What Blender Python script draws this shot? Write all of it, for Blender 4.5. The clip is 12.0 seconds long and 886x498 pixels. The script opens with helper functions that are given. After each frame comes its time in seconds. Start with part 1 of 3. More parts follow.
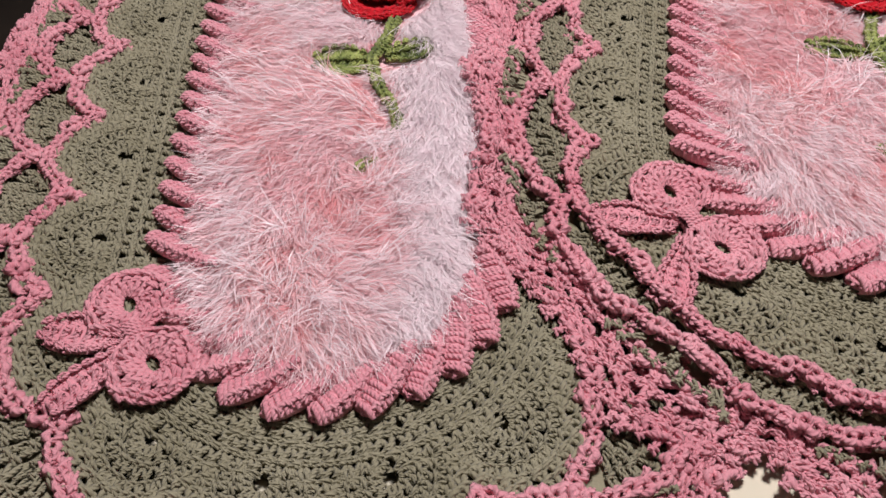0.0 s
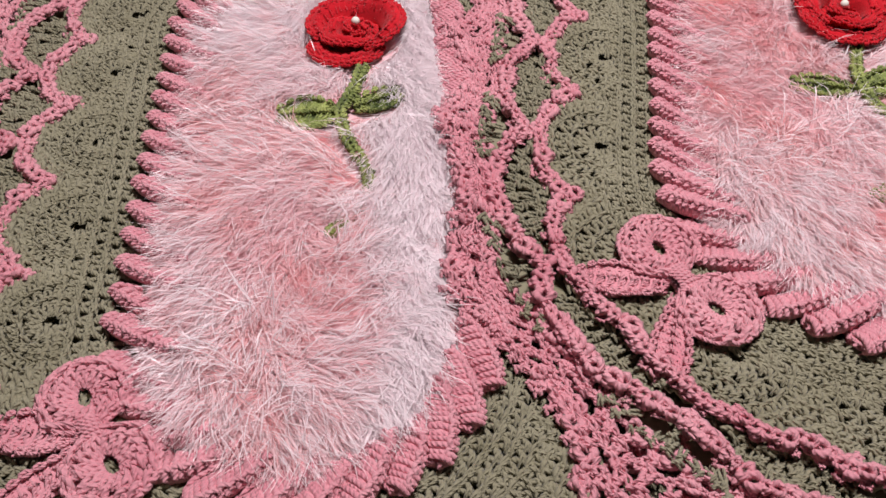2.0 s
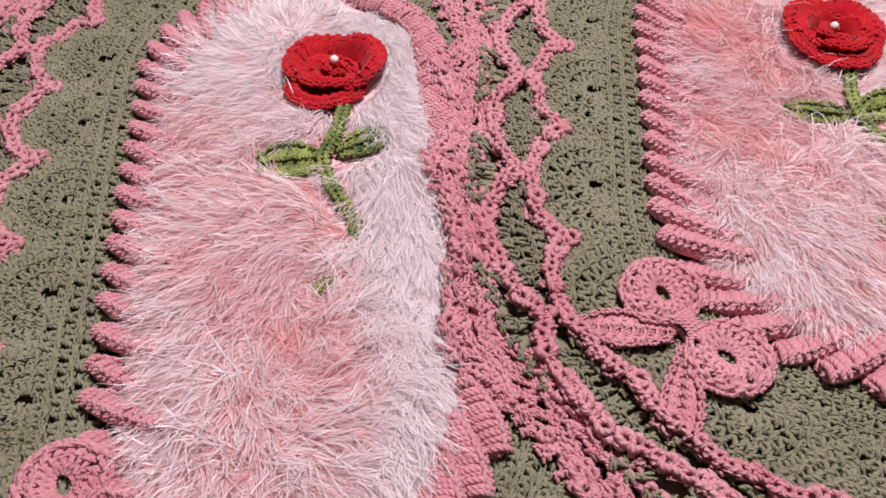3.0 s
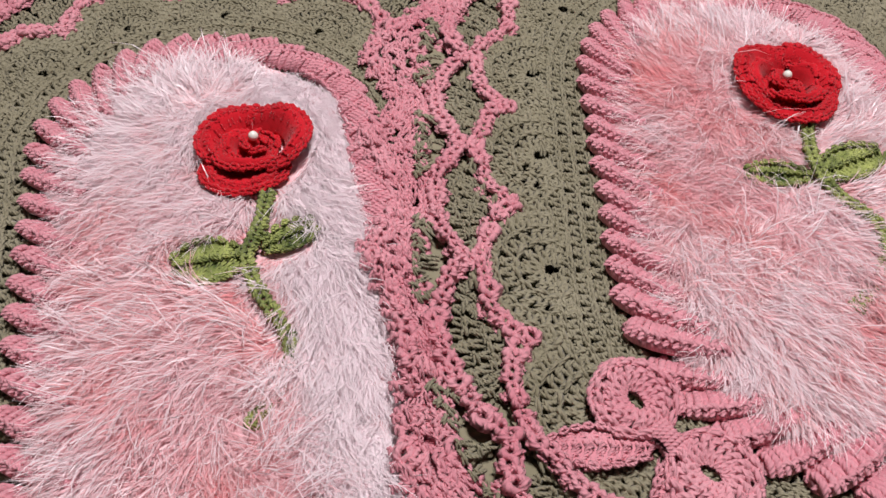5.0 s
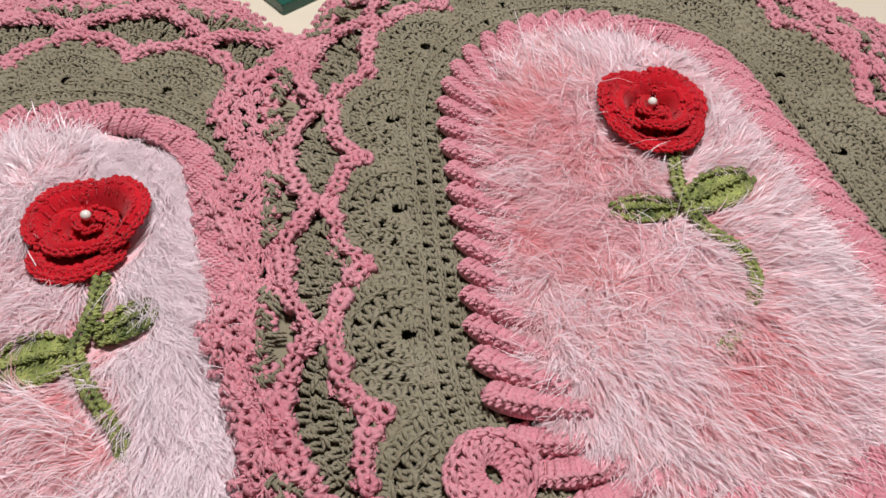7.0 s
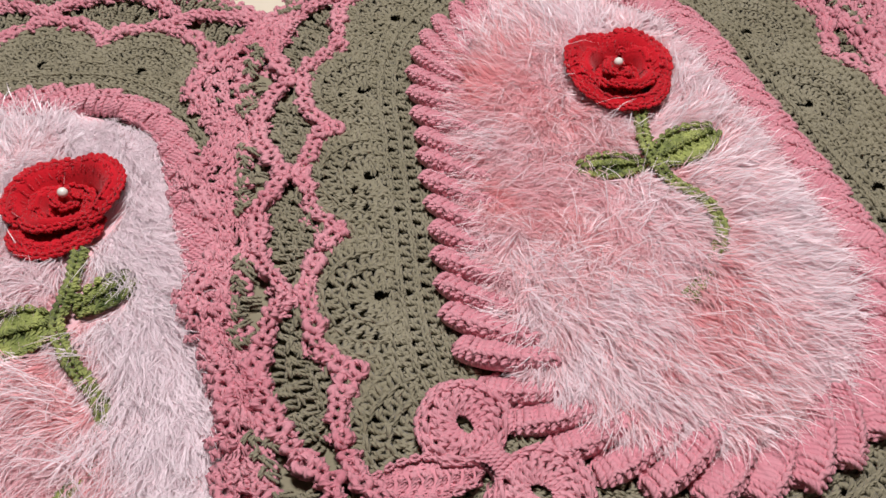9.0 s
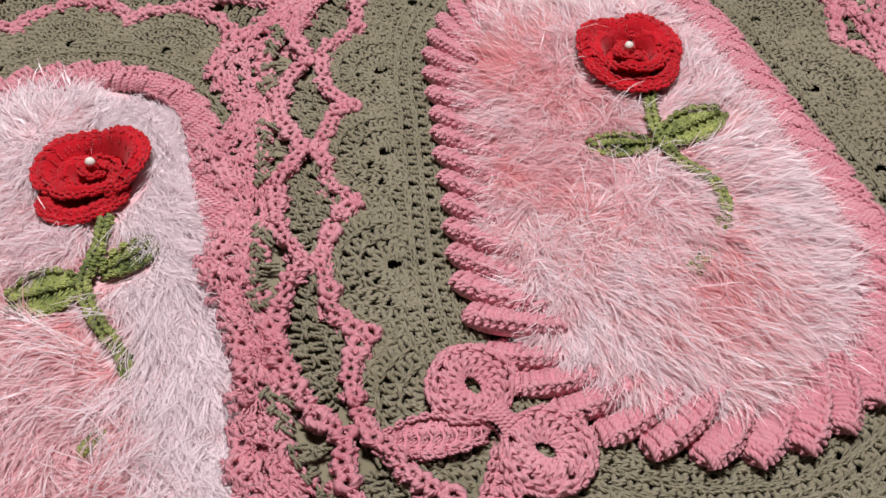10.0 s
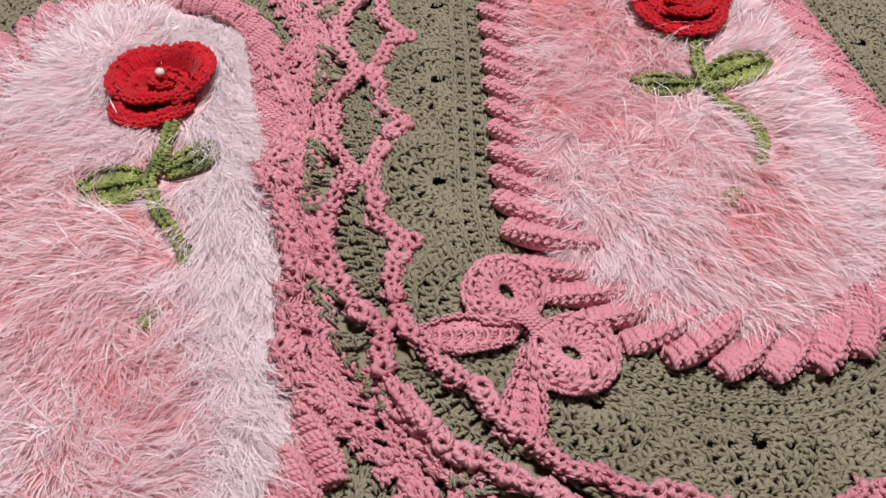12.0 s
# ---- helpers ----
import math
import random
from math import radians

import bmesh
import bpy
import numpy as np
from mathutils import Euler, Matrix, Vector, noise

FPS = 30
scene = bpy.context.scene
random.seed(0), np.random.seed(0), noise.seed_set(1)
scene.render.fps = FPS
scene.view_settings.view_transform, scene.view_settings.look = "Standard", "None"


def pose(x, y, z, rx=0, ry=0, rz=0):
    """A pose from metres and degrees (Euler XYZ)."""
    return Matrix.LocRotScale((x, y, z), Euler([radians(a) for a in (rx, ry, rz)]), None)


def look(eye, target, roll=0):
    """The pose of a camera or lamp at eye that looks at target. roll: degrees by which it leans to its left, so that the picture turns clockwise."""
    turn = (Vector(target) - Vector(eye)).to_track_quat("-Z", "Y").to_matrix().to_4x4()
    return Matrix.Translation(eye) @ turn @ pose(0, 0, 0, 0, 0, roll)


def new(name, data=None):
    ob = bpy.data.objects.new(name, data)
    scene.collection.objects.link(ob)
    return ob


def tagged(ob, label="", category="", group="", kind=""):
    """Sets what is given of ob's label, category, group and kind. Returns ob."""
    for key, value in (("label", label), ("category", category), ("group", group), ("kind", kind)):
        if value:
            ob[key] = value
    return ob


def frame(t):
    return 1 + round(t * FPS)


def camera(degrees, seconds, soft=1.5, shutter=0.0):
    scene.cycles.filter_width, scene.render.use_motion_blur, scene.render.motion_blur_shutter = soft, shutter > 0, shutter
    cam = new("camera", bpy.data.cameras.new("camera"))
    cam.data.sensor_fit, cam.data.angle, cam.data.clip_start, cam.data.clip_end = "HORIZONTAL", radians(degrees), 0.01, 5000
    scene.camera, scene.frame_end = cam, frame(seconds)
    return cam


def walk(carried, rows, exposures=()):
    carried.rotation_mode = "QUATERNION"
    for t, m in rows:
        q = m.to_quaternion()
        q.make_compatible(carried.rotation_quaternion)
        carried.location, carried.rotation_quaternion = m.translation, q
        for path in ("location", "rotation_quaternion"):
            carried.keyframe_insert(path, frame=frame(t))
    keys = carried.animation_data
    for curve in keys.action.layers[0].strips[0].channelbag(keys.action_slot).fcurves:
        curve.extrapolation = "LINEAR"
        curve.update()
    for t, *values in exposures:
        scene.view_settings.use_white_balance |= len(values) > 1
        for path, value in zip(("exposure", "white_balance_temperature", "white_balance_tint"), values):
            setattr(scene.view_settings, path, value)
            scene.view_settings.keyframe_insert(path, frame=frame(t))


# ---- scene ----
cam = camera(54.9, 12.0, soft=1.6)
PATH = [
    (0, (-0.074, -0.494, 0.423), (-0.212, 0.755, -1.133), 1.0),
    (0.5, (-0.072, -0.48, 0.425), (-0.204, 0.77, -1.131), 0.9),
    (1, (-0.073, -0.469, 0.425), (-0.192, 0.779, -1.133), 1.2),
    (1.5, (-0.076, -0.456, 0.424), (-0.175, 0.798, -1.131), 1.3),
    (2, (-0.081, -0.443, 0.422), (-0.163, 0.82, -1.127), 1.1),
    (2.5, (-0.092, -0.422, 0.419), (-0.127, 0.845, -1.129), 2.0),
    (3, (-0.095, -0.405, 0.421), (-0.119, 0.87, -1.12), 1.0),
    (3.2, (-0.1, -0.398, 0.42), (-0.103, 0.887, -1.112), 1.9),
    (4.8, (-0.112, -0.324, 0.419), (0.017, 0.933, -1.131), 4.0),
    (5, (-0.107, -0.314, 0.419), (0.045, 0.936, -1.135), 4.3),
    (5.5, (-0.092, -0.3, 0.414), (0.078, 0.95, -1.138), 3.4),
    (6, (-0.069, -0.287, 0.416), (0.131, 0.968, -1.128), 3.1),
    (6.5, (-0.049, -0.276, 0.422), (0.175, 0.971, -1.126), 3.0),
    (7, (-0.035, -0.274, 0.423), (0.206, 0.972, -1.123), 2.7),
    (9, (-0.017, -0.298, 0.42), (0.209, 0.933, -1.14), -0.0),
    (9.5, (-0.016, -0.309, 0.422), (0.21, 0.928, -1.133), -0.3),
    (10, (-0.02, -0.324, 0.422), (0.174, 0.916, -1.135), -0.3),
    (10.5, (-0.02, -0.338, 0.421), (0.142, 0.903, -1.139), -0.9),
    (11, (-0.023, -0.352, 0.419), (0.141, 0.879, -1.149), 0.7),
    (11.5, (-0.026, -0.362, 0.416), (0.106, 0.863, -1.159), 0.5),
    (12, (-0.025, -0.375, 0.416), (0.065, 0.851, -1.161), -0.5),
]
walk(cam, [(t, look(eye, target, roll)) for t, eye, target, roll in PATH],
     exposures=((0, 0.0), (3, 0.0), (5.5, -0.14), (7, -0.17), (9.5, -0.15), (12, -0.08)))

# ---------------------------------------------------------------- world, lamps
world = bpy.data.worlds.new("world")
world.use_nodes = True
scene.world = world
world.node_tree.nodes["Background"].inputs["Color"].default_value = (1.0, 0.97, 0.95, 1)
world.node_tree.nodes["Background"].inputs["Strength"].default_value = 0.2
ceiling_lamp = new("ceiling_lamp_light", bpy.data.lights.new("ceiling_lamp_light", "AREA"))
ceiling_lamp.data.shape, ceiling_lamp.data.size = "DISK", 0.34
ceiling_lamp.data.energy, ceiling_lamp.data.color = 34.6, (1.0, 0.945, 0.965)
ceiling_lamp.matrix_world = look((0.08, 0.28, 1.60), (0, 0, 0))

# ---------------------------------------------------------------- materials


def material(name, colour, rough=0.8, metal=0.0):
    m = bpy.data.materials.new(name)
    m.use_nodes = True
    b = m.node_tree.nodes["Principled BSDF"]
    b.inputs["Base Color"].default_value = (*colour, 1)
    b.inputs["Roughness"].default_value, b.inputs["Metallic"].default_value = rough, metal
    return m, m.node_tree, b


def mix(tree, factor, a, b):
    n = tree.nodes.new("ShaderNodeMix")
    n.data_type = "RGBA"
    for socket, value in ((n.inputs[0], factor), (n.inputs[6], a), (n.inputs[7], b)):
        if isinstance(value, bpy.types.NodeSocket):
            tree.links.new(value, socket)
        else:
            socket.default_value = value if isinstance(value, float) else (*value, 1)
    return n.outputs[2]


def arith(tree, op, a, b=0.0):
    n = tree.nodes.new("ShaderNodeMath")
    n.operation = op
    for socket, value in zip(n.inputs, (a, b)):
        if isinstance(value, bpy.types.NodeSocket):
            tree.links.new(value, socket)
        else:
            socket.default_value = value
    return n.outputs[0]


def noise_fac(tree, scale, detail=3.0, coords="Object"):
    c = tree.nodes.new("ShaderNodeTexCoord")
    n = tree.nodes.new("ShaderNodeTexNoise")
    n.inputs["Scale"].default_value, n.inputs["Detail"].default_value = scale, detail
    tree.links.new(c.outputs[coords], n.inputs["Vector"])
    return n.outputs["Fac"]


def attribute(tree, name):
    n = tree.nodes.new("ShaderNodeAttribute")
    n.attribute_name = name
    return n


def ramp(tree, fac, low, high):
    n = tree.nodes.new("ShaderNodeMapRange")
    n.inputs["From Min"].default_value, n.inputs["From Max"].default_value = low, high
    tree.links.new(fac, n.inputs["Value"])
    return n.outputs["Result"]


def yarn_material(name, dark, mid, light, patch=18.0, bump=0.65, sheen=0.12, blend=0.5):
    """Twisted cotton string: plies wound round the strand, fuzz, and colour that drifts along the yarn."""
    m, tree, b = material(name, mid, 0.82)
    a = attribute(tree, "yarn")
    split = tree.nodes.new("ShaderNodeSeparateXYZ")
    tree.links.new(a.outputs["Vector"], split.inputs[0])
    turn = arith(tree, "ARCTAN2", split.outputs[1], split.outputs[0])
    wound = arith(tree, "ADD", arith(tree, "MULTIPLY", turn, 3.0), arith(tree, "MULTIPLY", split.outputs[2], 2600.0))
    ply = arith(tree, "SINE", wound)
    rnd = attribute(tree, "shade").outputs["Fac"]
    drift = ramp(tree, noise_fac(tree, patch), 0.3, 0.7)
    c = mix(tree, drift, dark, light)
    c = mix(tree, blend, c, mid)
    c = mix(tree, ramp(tree, rnd, 0.0, 2.6), c, light)
    c = mix(tree, ramp(tree, noise_fac(tree, 900.0, 2.0), 0.45, 1.6), c, dark)
    tree.links.new(c, b.inputs["Base Color"])
    b.inputs["Sheen Weight"].default_value, b.inputs["Sheen Roughness"].default_value = sheen, 0.5
    b.inputs["Specular IOR Level"].default_value = 0.2
    height = arith(tree, "ADD", arith(tree, "MULTIPLY", ply, 0.5), arith(tree, "MULTIPLY", noise_fac(tree, 1800.0, 2.0), 0.8))
    n = tree.nodes.new("ShaderNodeBump")
    n.inputs["Strength"].default_value, n.inputs["Distance"].default_value = bump, 0.0008
    tree.links.new(height, n.inputs["Height"])
    tree.links.new(n.outputs[0], b.inputs["Normal"])
    return m


OLIVE = yarn_material("olive_cotton", (0.205, 0.183, 0.115), (0.268, 0.242, 0.158), (0.36, 0.33, 0.235))
PINK = yarn_material("pink_cotton", (0.55, 0.178, 0.222), (0.68, 0.258, 0.310), (0.81, 0.42, 0.465))
RED = yarn_material("red_cotton", (0.36, 0.002, 0.007), (0.55, 0.003, 0.013), (0.78, 0.014, 0.030), 40.0, 0.6, 0.15)
LEAF = yarn_material("variegated_green_cotton", (0.035, 0.068, 0.012), (0.20, 0.27, 0.05), (0.52, 0.57, 0.18), 62.0, 0.9, 0.12, 0.08)


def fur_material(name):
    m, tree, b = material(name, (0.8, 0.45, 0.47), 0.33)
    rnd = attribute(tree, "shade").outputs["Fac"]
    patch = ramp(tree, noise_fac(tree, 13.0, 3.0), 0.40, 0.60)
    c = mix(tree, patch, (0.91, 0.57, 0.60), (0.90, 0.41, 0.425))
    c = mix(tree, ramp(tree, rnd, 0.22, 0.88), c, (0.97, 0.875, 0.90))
    tree.links.new(c, b.inputs["Base Color"])
    b.inputs["Specular IOR Level"].default_value = 0.75
    # thin fibres let light through
    glow, both = tree.nodes.new("ShaderNodeBsdfTranslucent"), tree.nodes.new("ShaderNodeMixShader")
    tree.links.new(c, glow.inputs["Color"])
    both.inputs[0].default_value = 0.35
    tree.links.new(b.outputs[0], both.inputs[1])
    tree.links.new(glow.outputs[0], both.inputs[2])
    tree.links.new(both.outputs[0], tree.nodes["Material Output"].inputs["Surface"])
    return m


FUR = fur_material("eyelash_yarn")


def fur_ground_material():
    m, tree, b = material("fur_ground", (0.75, 0.33, 0.35), 0.9)
    c = mix(tree, ramp(tree, noise_fac(tree, 70.0, 5.0), 0.3, 0.7), (0.78, 0.38, 0.41), (0.88, 0.60, 0.63))
    tree.links.new(c, b.inputs["Base Color"])
    return m


FUR_GROUND = fur_ground_material()
PEARL = material("pearl", (0.85, 0.82, 0.74), 0.16)[0]


def plain(name, colour, other, rough, scale, bump=0.0):
    m, tree, b = material(name, colour, rough)
    f = noise_fac(tree, scale, 6.0)
    tree.links.new(mix(tree, ramp(tree, f, 0.3, 0.7), colour, other), b.inputs["Base Color"])
    tree.links.new(ramp(tree, noise_fac(tree, scale * 4, 4.0), -1.5 * rough, 2.2 * rough), b.inputs["Roughness"]) if bump == 0 else None
    if bump:
        n = tree.nodes.new("ShaderNodeBump")
        n.inputs["Strength"].default_value, n.inputs["Distance"].default_value = bump, 0.002
        tree.links.new(f, n.inputs["Height"])
        tree.links.new(n.outputs[0], b.inputs["Normal"])
    return m


TABLE = plain("cream_laminate", (0.72, 0.66, 0.52), (0.66, 0.60, 0.46), 0.35, 14.0)
WALL = plain("wall_paint", (0.27, 0.26, 0.255), (0.24, 0.235, 0.23), 0.8, 3.0, 0.1)
FLOOR = plain("dark_floor", (0.03, 0.022, 0.017), (0.05, 0.036, 0.027), 0.5, 9.0, 0.1)

# ---------------------------------------------------------------- mesh helpers


def mesh_from(name, verts, quads, mats, yarn=None, shade=None):
    """One mesh from arrays of corners and four-sided faces."""
    me = bpy.data.meshes.new(name)
    me.vertices.add(len(verts))
    me.vertices.foreach_set("co", np.asarray(verts, np.float32).ravel())
    me.loops.add(quads.size)
    me.loops.foreach_set("vertex_index", quads.astype(np.int32).ravel())
    me.polygons.add(len(quads))
    me.polygons.foreach_set("loop_start", np.arange(0, quads.size, 4, dtype=np.int32))
    me.polygons.foreach_set("use_smooth", np.ones(len(quads), bool))
    if yarn is not None:
        me.attributes.new("yarn", "FLOAT_VECTOR", "POINT").data.foreach_set("vector", np.asarray(yarn, np.float32).ravel())
    if shade is not None:
        me.attributes.new("shade", "FLOAT", "POINT").data.foreach_set("value", np.asarray(shade, np.float32).ravel())
    me.materials.append(mats)
    me.update(calc_edges=True)
    return me


def part(name, me, parent, label="", kind=""):
    ob = new(name, me)
    ob.parent = parent
    return tagged(ob, label, kind=kind)


def tube(points, radii, sides=4):
    """A strand through points. Returns corners, faces and (cos, sin, length) round and along it."""
    p, radii = np.asarray(points, float), np.asarray(radii, float)
    t = np.gradient(p, axis=0)
    t /= np.linalg.norm(t, axis=1)[:, None] + 1e-9
    ref = np.where(np.abs(t[:, 2:3]) > 0.9, [[0.0, 1.0, 0.0]], [[0.0, 0.0, 1.0]])
    a = np.cross(t, ref)
    a /= np.linalg.norm(a, axis=1)[:, None] + 1e-9
    b = np.cross(a, t)
    ang = np.arange(sides) * 2 * math.pi / sides
    c, s = np.cos(ang), np.sin(ang)
    v = p[:, None] + radii[:, None, None] * (a[:, None] * c[None, :, None] + b[:, None] * s[None, :, None])
    run = np.r_[0, np.cumsum(np.linalg.norm(np.diff(p, axis=0), axis=1))]
    y = np.stack([np.broadcast_to(c, (len(p), sides)), np.broadcast_to(s, (len(p), sides)), np.broadcast_to(run[:, None], (len(p), sides))], -1)
    i = np.arange(len(p) - 1)[:, None] * sides
    j = np.arange(sides)[None]
    k = (j + 1) % sides
    q = np.stack([i + j, i + k, i + sides + k, i + sides + j], -1).reshape(-1, 4)
    return v.reshape(-1, 3), q, y.reshape(-1, 3)


def joined(tubes):
    vs, qs, ys, n = [], [], [], 0
    for v, q, y in tubes:
        vs.append(v), qs.append(q + n), ys.append(y)
        n += len(v)
    return np.concatenate(vs), np.concatenate(qs), np.concatenate(ys)


def arc(points, n):
    """A smooth run of n points along a few corner points."""
    p = np.asarray(points, float)
    u = np.linspace(0, len(p) - 1, n)
    i = np.clip(u.astype(int), 0, len(p) - 2)
    f = (u - i)[:, None]
    g = lambda k: p[np.clip(k, 0, len(p) - 1)]
    a, b, c, d = g(i - 1), g(i), g(i + 1), g(i + 2)
    return 0.5 * (2 * b + (c - a) * f + (2 * a - 5 * b + 4 * c - d) * f**2 + (3 * b - a - 3 * c + d) * f**3)


# Stitches in a unit cell: x along the row, y up the stitch, z off the cloth (metres), later scaled by the row.
MM = 0.001


def strand(points, r, n=5, taper=0.75):
    p = arc(points, n) * MM
    radii = np.full(n, r * 1.2 * MM)
    radii[0] *= taper
    radii[-1] *= taper
    return tube(p, radii)


def treble():
    """A tall stitch, 5 wide and 11 high: two plied legs, a wrap across them and the loop on top."""
    return joined([
        strand([(-1.6, -1.0, -0.6), (-1.5, 3.0, 1.0), (-0.8, 6.5, 1.4), (-0.3, 9.8, 0.4)], 0.98),
        strand([(1.6, -1.0, -0.6), (1.4, 3.0, 0.9), (0.5, 6.5, 1.1), (0.2, 9.8, 0.2)], 0.94),
        strand([(-1.9, 4.6, 0.2), (0.0, 6.2, 2.3), (2.0, 7.6, 0.3)], 0.92, 4),
        strand([(-3.0, 9.4, 0.2), (-0.4, 10.1, 2.3), (2.6, 11.8, 0.8)], 1.08, 4),
        strand([(-2.8, 12.0, 0.0), (0.4, 11.3, 1.6), (2.9, 9.7, 0.4)], 0.95, 4),
    ])


def double():
    """A short thick stitch, 5 wide and 6 high."""
    return joined([
        strand([(-1.8, -0.8, -0.4), (-1.3, 2.6, 1.6), (-0.2, 5.2, 0.6)], 1.02),
        strand([(1.8, -0.8, -0.4), (1.2, 2.4, 1.3), (0.1, 5.2, 0.3)], 0.98),
        strand([(-3.0, 4.6, 0.3), (-0.3, 5.0, 2.4), (2.6, 6.8, 0.9)], 1.08, 4),
        strand([(-2.8, 7.1, 0.0), (0.4, 6.4, 1.7), (2.9, 4.8, 0.4)], 0.95, 4),
    ])


def knot():
    """One lump of a thick chain: two plump lobes laid as a V, 6 long and 8 wide."""
    return joined([
        strand([(-3.6, -0.3, 0.2), (-1.2, -2.9, 1.9), (1.8, -2.4, 2.3), (3.6, 0.2, 0.6)], 1.6),
        strand([(-3.4, 0.4, 1.0), (-0.6, 2.8, 2.6), (2.2, 2.3, 2.0), (3.8, -0.2, 0.6)], 1.6),
        strand([(-1.8, 2.2, 0.0), (-0.6, 4.3, 1.0), (1.2, 4.4, 0.8), (1.9, 1.8, -0.4)], 1.3),
        strand([(-1.6, -2.2, -0.4), (0.2, -4.0, 0.2), (1.8, -1.8, -0.6)], 1.25, 4),
    ])


def chain():
    """One link of a thin chain, 5 long and 4 wide."""
    return joined([
        strand([(-3.2, -0.2, 0.2), (-0.8, -1.5, 1.2), (1.8, -1.2, 1.2), (3.2, 0.2, 0.2)], 1.1, 4),
        strand([(-3.0, 0.3, 0.4), (-0.5, 1.6, 1.5), (2.0, 1.2, 1.1), (3.4, -0.1, 0.2)], 1.1, 4),
    ])


TREBLE, DOUBLE, KNOT, CHAIN = treble(), double(), knot(), chain()


class Rows:
    """Gathers stitches and turns them into one mesh."""

    def __init__(self, seed):
        self.rng = np.random.default_rng(seed)
        self.v, self.q, self.y, self.s, self.n = [], [], [], [], 0

    def lay(self, stitch, at, along, up, sx=1.0, sy=1.0, sz=1.0, loose=0.11):
        v, q, y = stitch
        at, along, up = (np.atleast_2d(np.asarray(a, float)) for a in (at, along, up))
        n = len(at)
        if n == 0:
            return
        along = along / np.linalg.norm(along, axis=1)[:, None]
        off = np.cross(along, up)
        off /= np.linalg.norm(off, axis=1)[:, None]
        up = up / np.linalg.norm(up, axis=1)[:, None]
        turn = self.rng.normal(0, loose, n)[:, None]
        a2, u2 = along + up * turn, up - along * turn
        size = [np.broadcast_to(np.asarray(k, float), n) * (1 + self.rng.normal(0, loose * 0.8, n)) for k in (sx, sy, sz)]
        w = at[:, None] + v[None, :, :1] * (size[0][:, None] * a2)[:, None] + v[None, :, 1:2] * (size[1][:, None] * u2)[:, None] + v[None, :, 2:] * (size[2][:, None] * off)[:, None]
        wobble = self.rng.normal(0, 0.00018, w.shape)
        self.v.append((w + wobble).reshape(-1, 3))
        self.q.append((q[None] + (np.arange(n) * len(v))[:, None, None] + self.n).reshape(-1, 4))
        self.y.append((np.broadcast_to(y, (n, *y.shape)) + self.rng.uniform(0, 1, (n, 1, 1)) * [0, 0, 0.01]).reshape(-1, 3))
        self.s.append(np.repeat(self.rng.uniform(0, 1, n), len(v)))
        self.n += n * len(v)

    def mesh(self, name, mat, shape=None):
        v = np.concatenate(self.v)
        if shape is not None:
            v = shape(v)
        return mesh_from(name, v, np.concatenate(self.q), mat, np.concatenate(self.y), np.concatenate(self.s))


# ---------------------------------------------------------------- the plan of the two rugs


def smooth(e0, e1, x):
    t = np.clip((x - e0) / (e1 - e0), 0, 1)
    return t * t * (3 - 2 * t)


class Egg:
    """An oval: two rounds and the straight sides between them. Places are told by the run along it (at 40 mm out) and the way out."""
    REF = 0.04

    def __init__(self, low, r_low, high, r_high):
        self.c0, self.c1, self.r0, self.r1 = np.array(low), np.array(high), r_low, r_high
        axis = self.c1 - self.c0
        self.length = np.linalg.norm(axis)
        self.axis = axis / self.length
        self.phi = math.atan2(axis[1], axis[0])
        self.beta = math.acos((r_low - r_high) / self.length)
        side = self.length * math.sin(self.beta)
        self.parts = np.cumsum([0, (r_high + self.REF) * 2 * self.beta, side, (r_low + self.REF) * 2 * (math.pi - self.beta), side])
        self.total = self.parts[-1]

    def at(self, s, d):
        """Places, outward ways and onward ways (against the clock)."""
        s, d = np.broadcast_arrays(np.asarray(s, float) % self.total, np.asarray(d, float))
        p, left, right = self.parts, self.phi + self.beta, self.phi - self.beta
        ang = np.select([s < p[1], s < p[2], s < p[3]], [right + s / (self.r1 + self.REF), np.full(s.shape, left), left + (s - p[2]) / (self.r0 + self.REF)], right)
        out = np.stack([np.cos(ang), np.sin(ang)], -1)
        f = np.select([s < p[1], s < p[2], s < p[3]], [np.zeros(s.shape), (s - p[1]) / (p[2] - p[1]), np.ones(s.shape)], 1 - (s - p[3]) / (p[4] - p[3]))[..., None]
        c = self.c1 * (1 - f) + self.c0 * f
        r = (self.r1 * (1 - f[..., 0]) + self.r0 * f[..., 0] + d)[..., None]
        z = np.zeros((*s.shape, 1))
        on = np.stack([-out[..., 1], out[..., 0]], -1)
        return np.concatenate([c + out * r, z], -1), np.concatenate([out, z], -1), np.concatenate([on, z], -1)

    def out(self, xy):
        """How far out of the oval places lie."""
        p = np.asarray(xy, float)[..., :2] - self.c0
        y = p @ self.axis
        x = np.abs(p @ np.array([-self.axis[1], self.axis[0]]))
        b = (self.r0 - self.r1) / self.length
        a = math.sqrt(1 - b * b)
        k = -b * x + a * y
        return np.where(k < 0, np.hypot(x, y) - self.r0, np.where(k > a * self.length, np.hypot(x, y - self.length) - self.r1, x * a + y * b - self.r0))

    def run(self, xy):
        s = np.linspace(0, self.total, 4000)
        return s[np.argmin(np.linalg.norm(self.at(s, self.REF)[0][:, :2] - np.array(xy), axis=1))]


WIDE, SLIM = Egg((0.172, -0.022), 0.135, (0.167, 0.171), 0.118), Egg((-0.178, -0.173), 0.112, (-0.2215, 0.1125), 0.112)
LIE = 0.0  # height at which the cloth lies


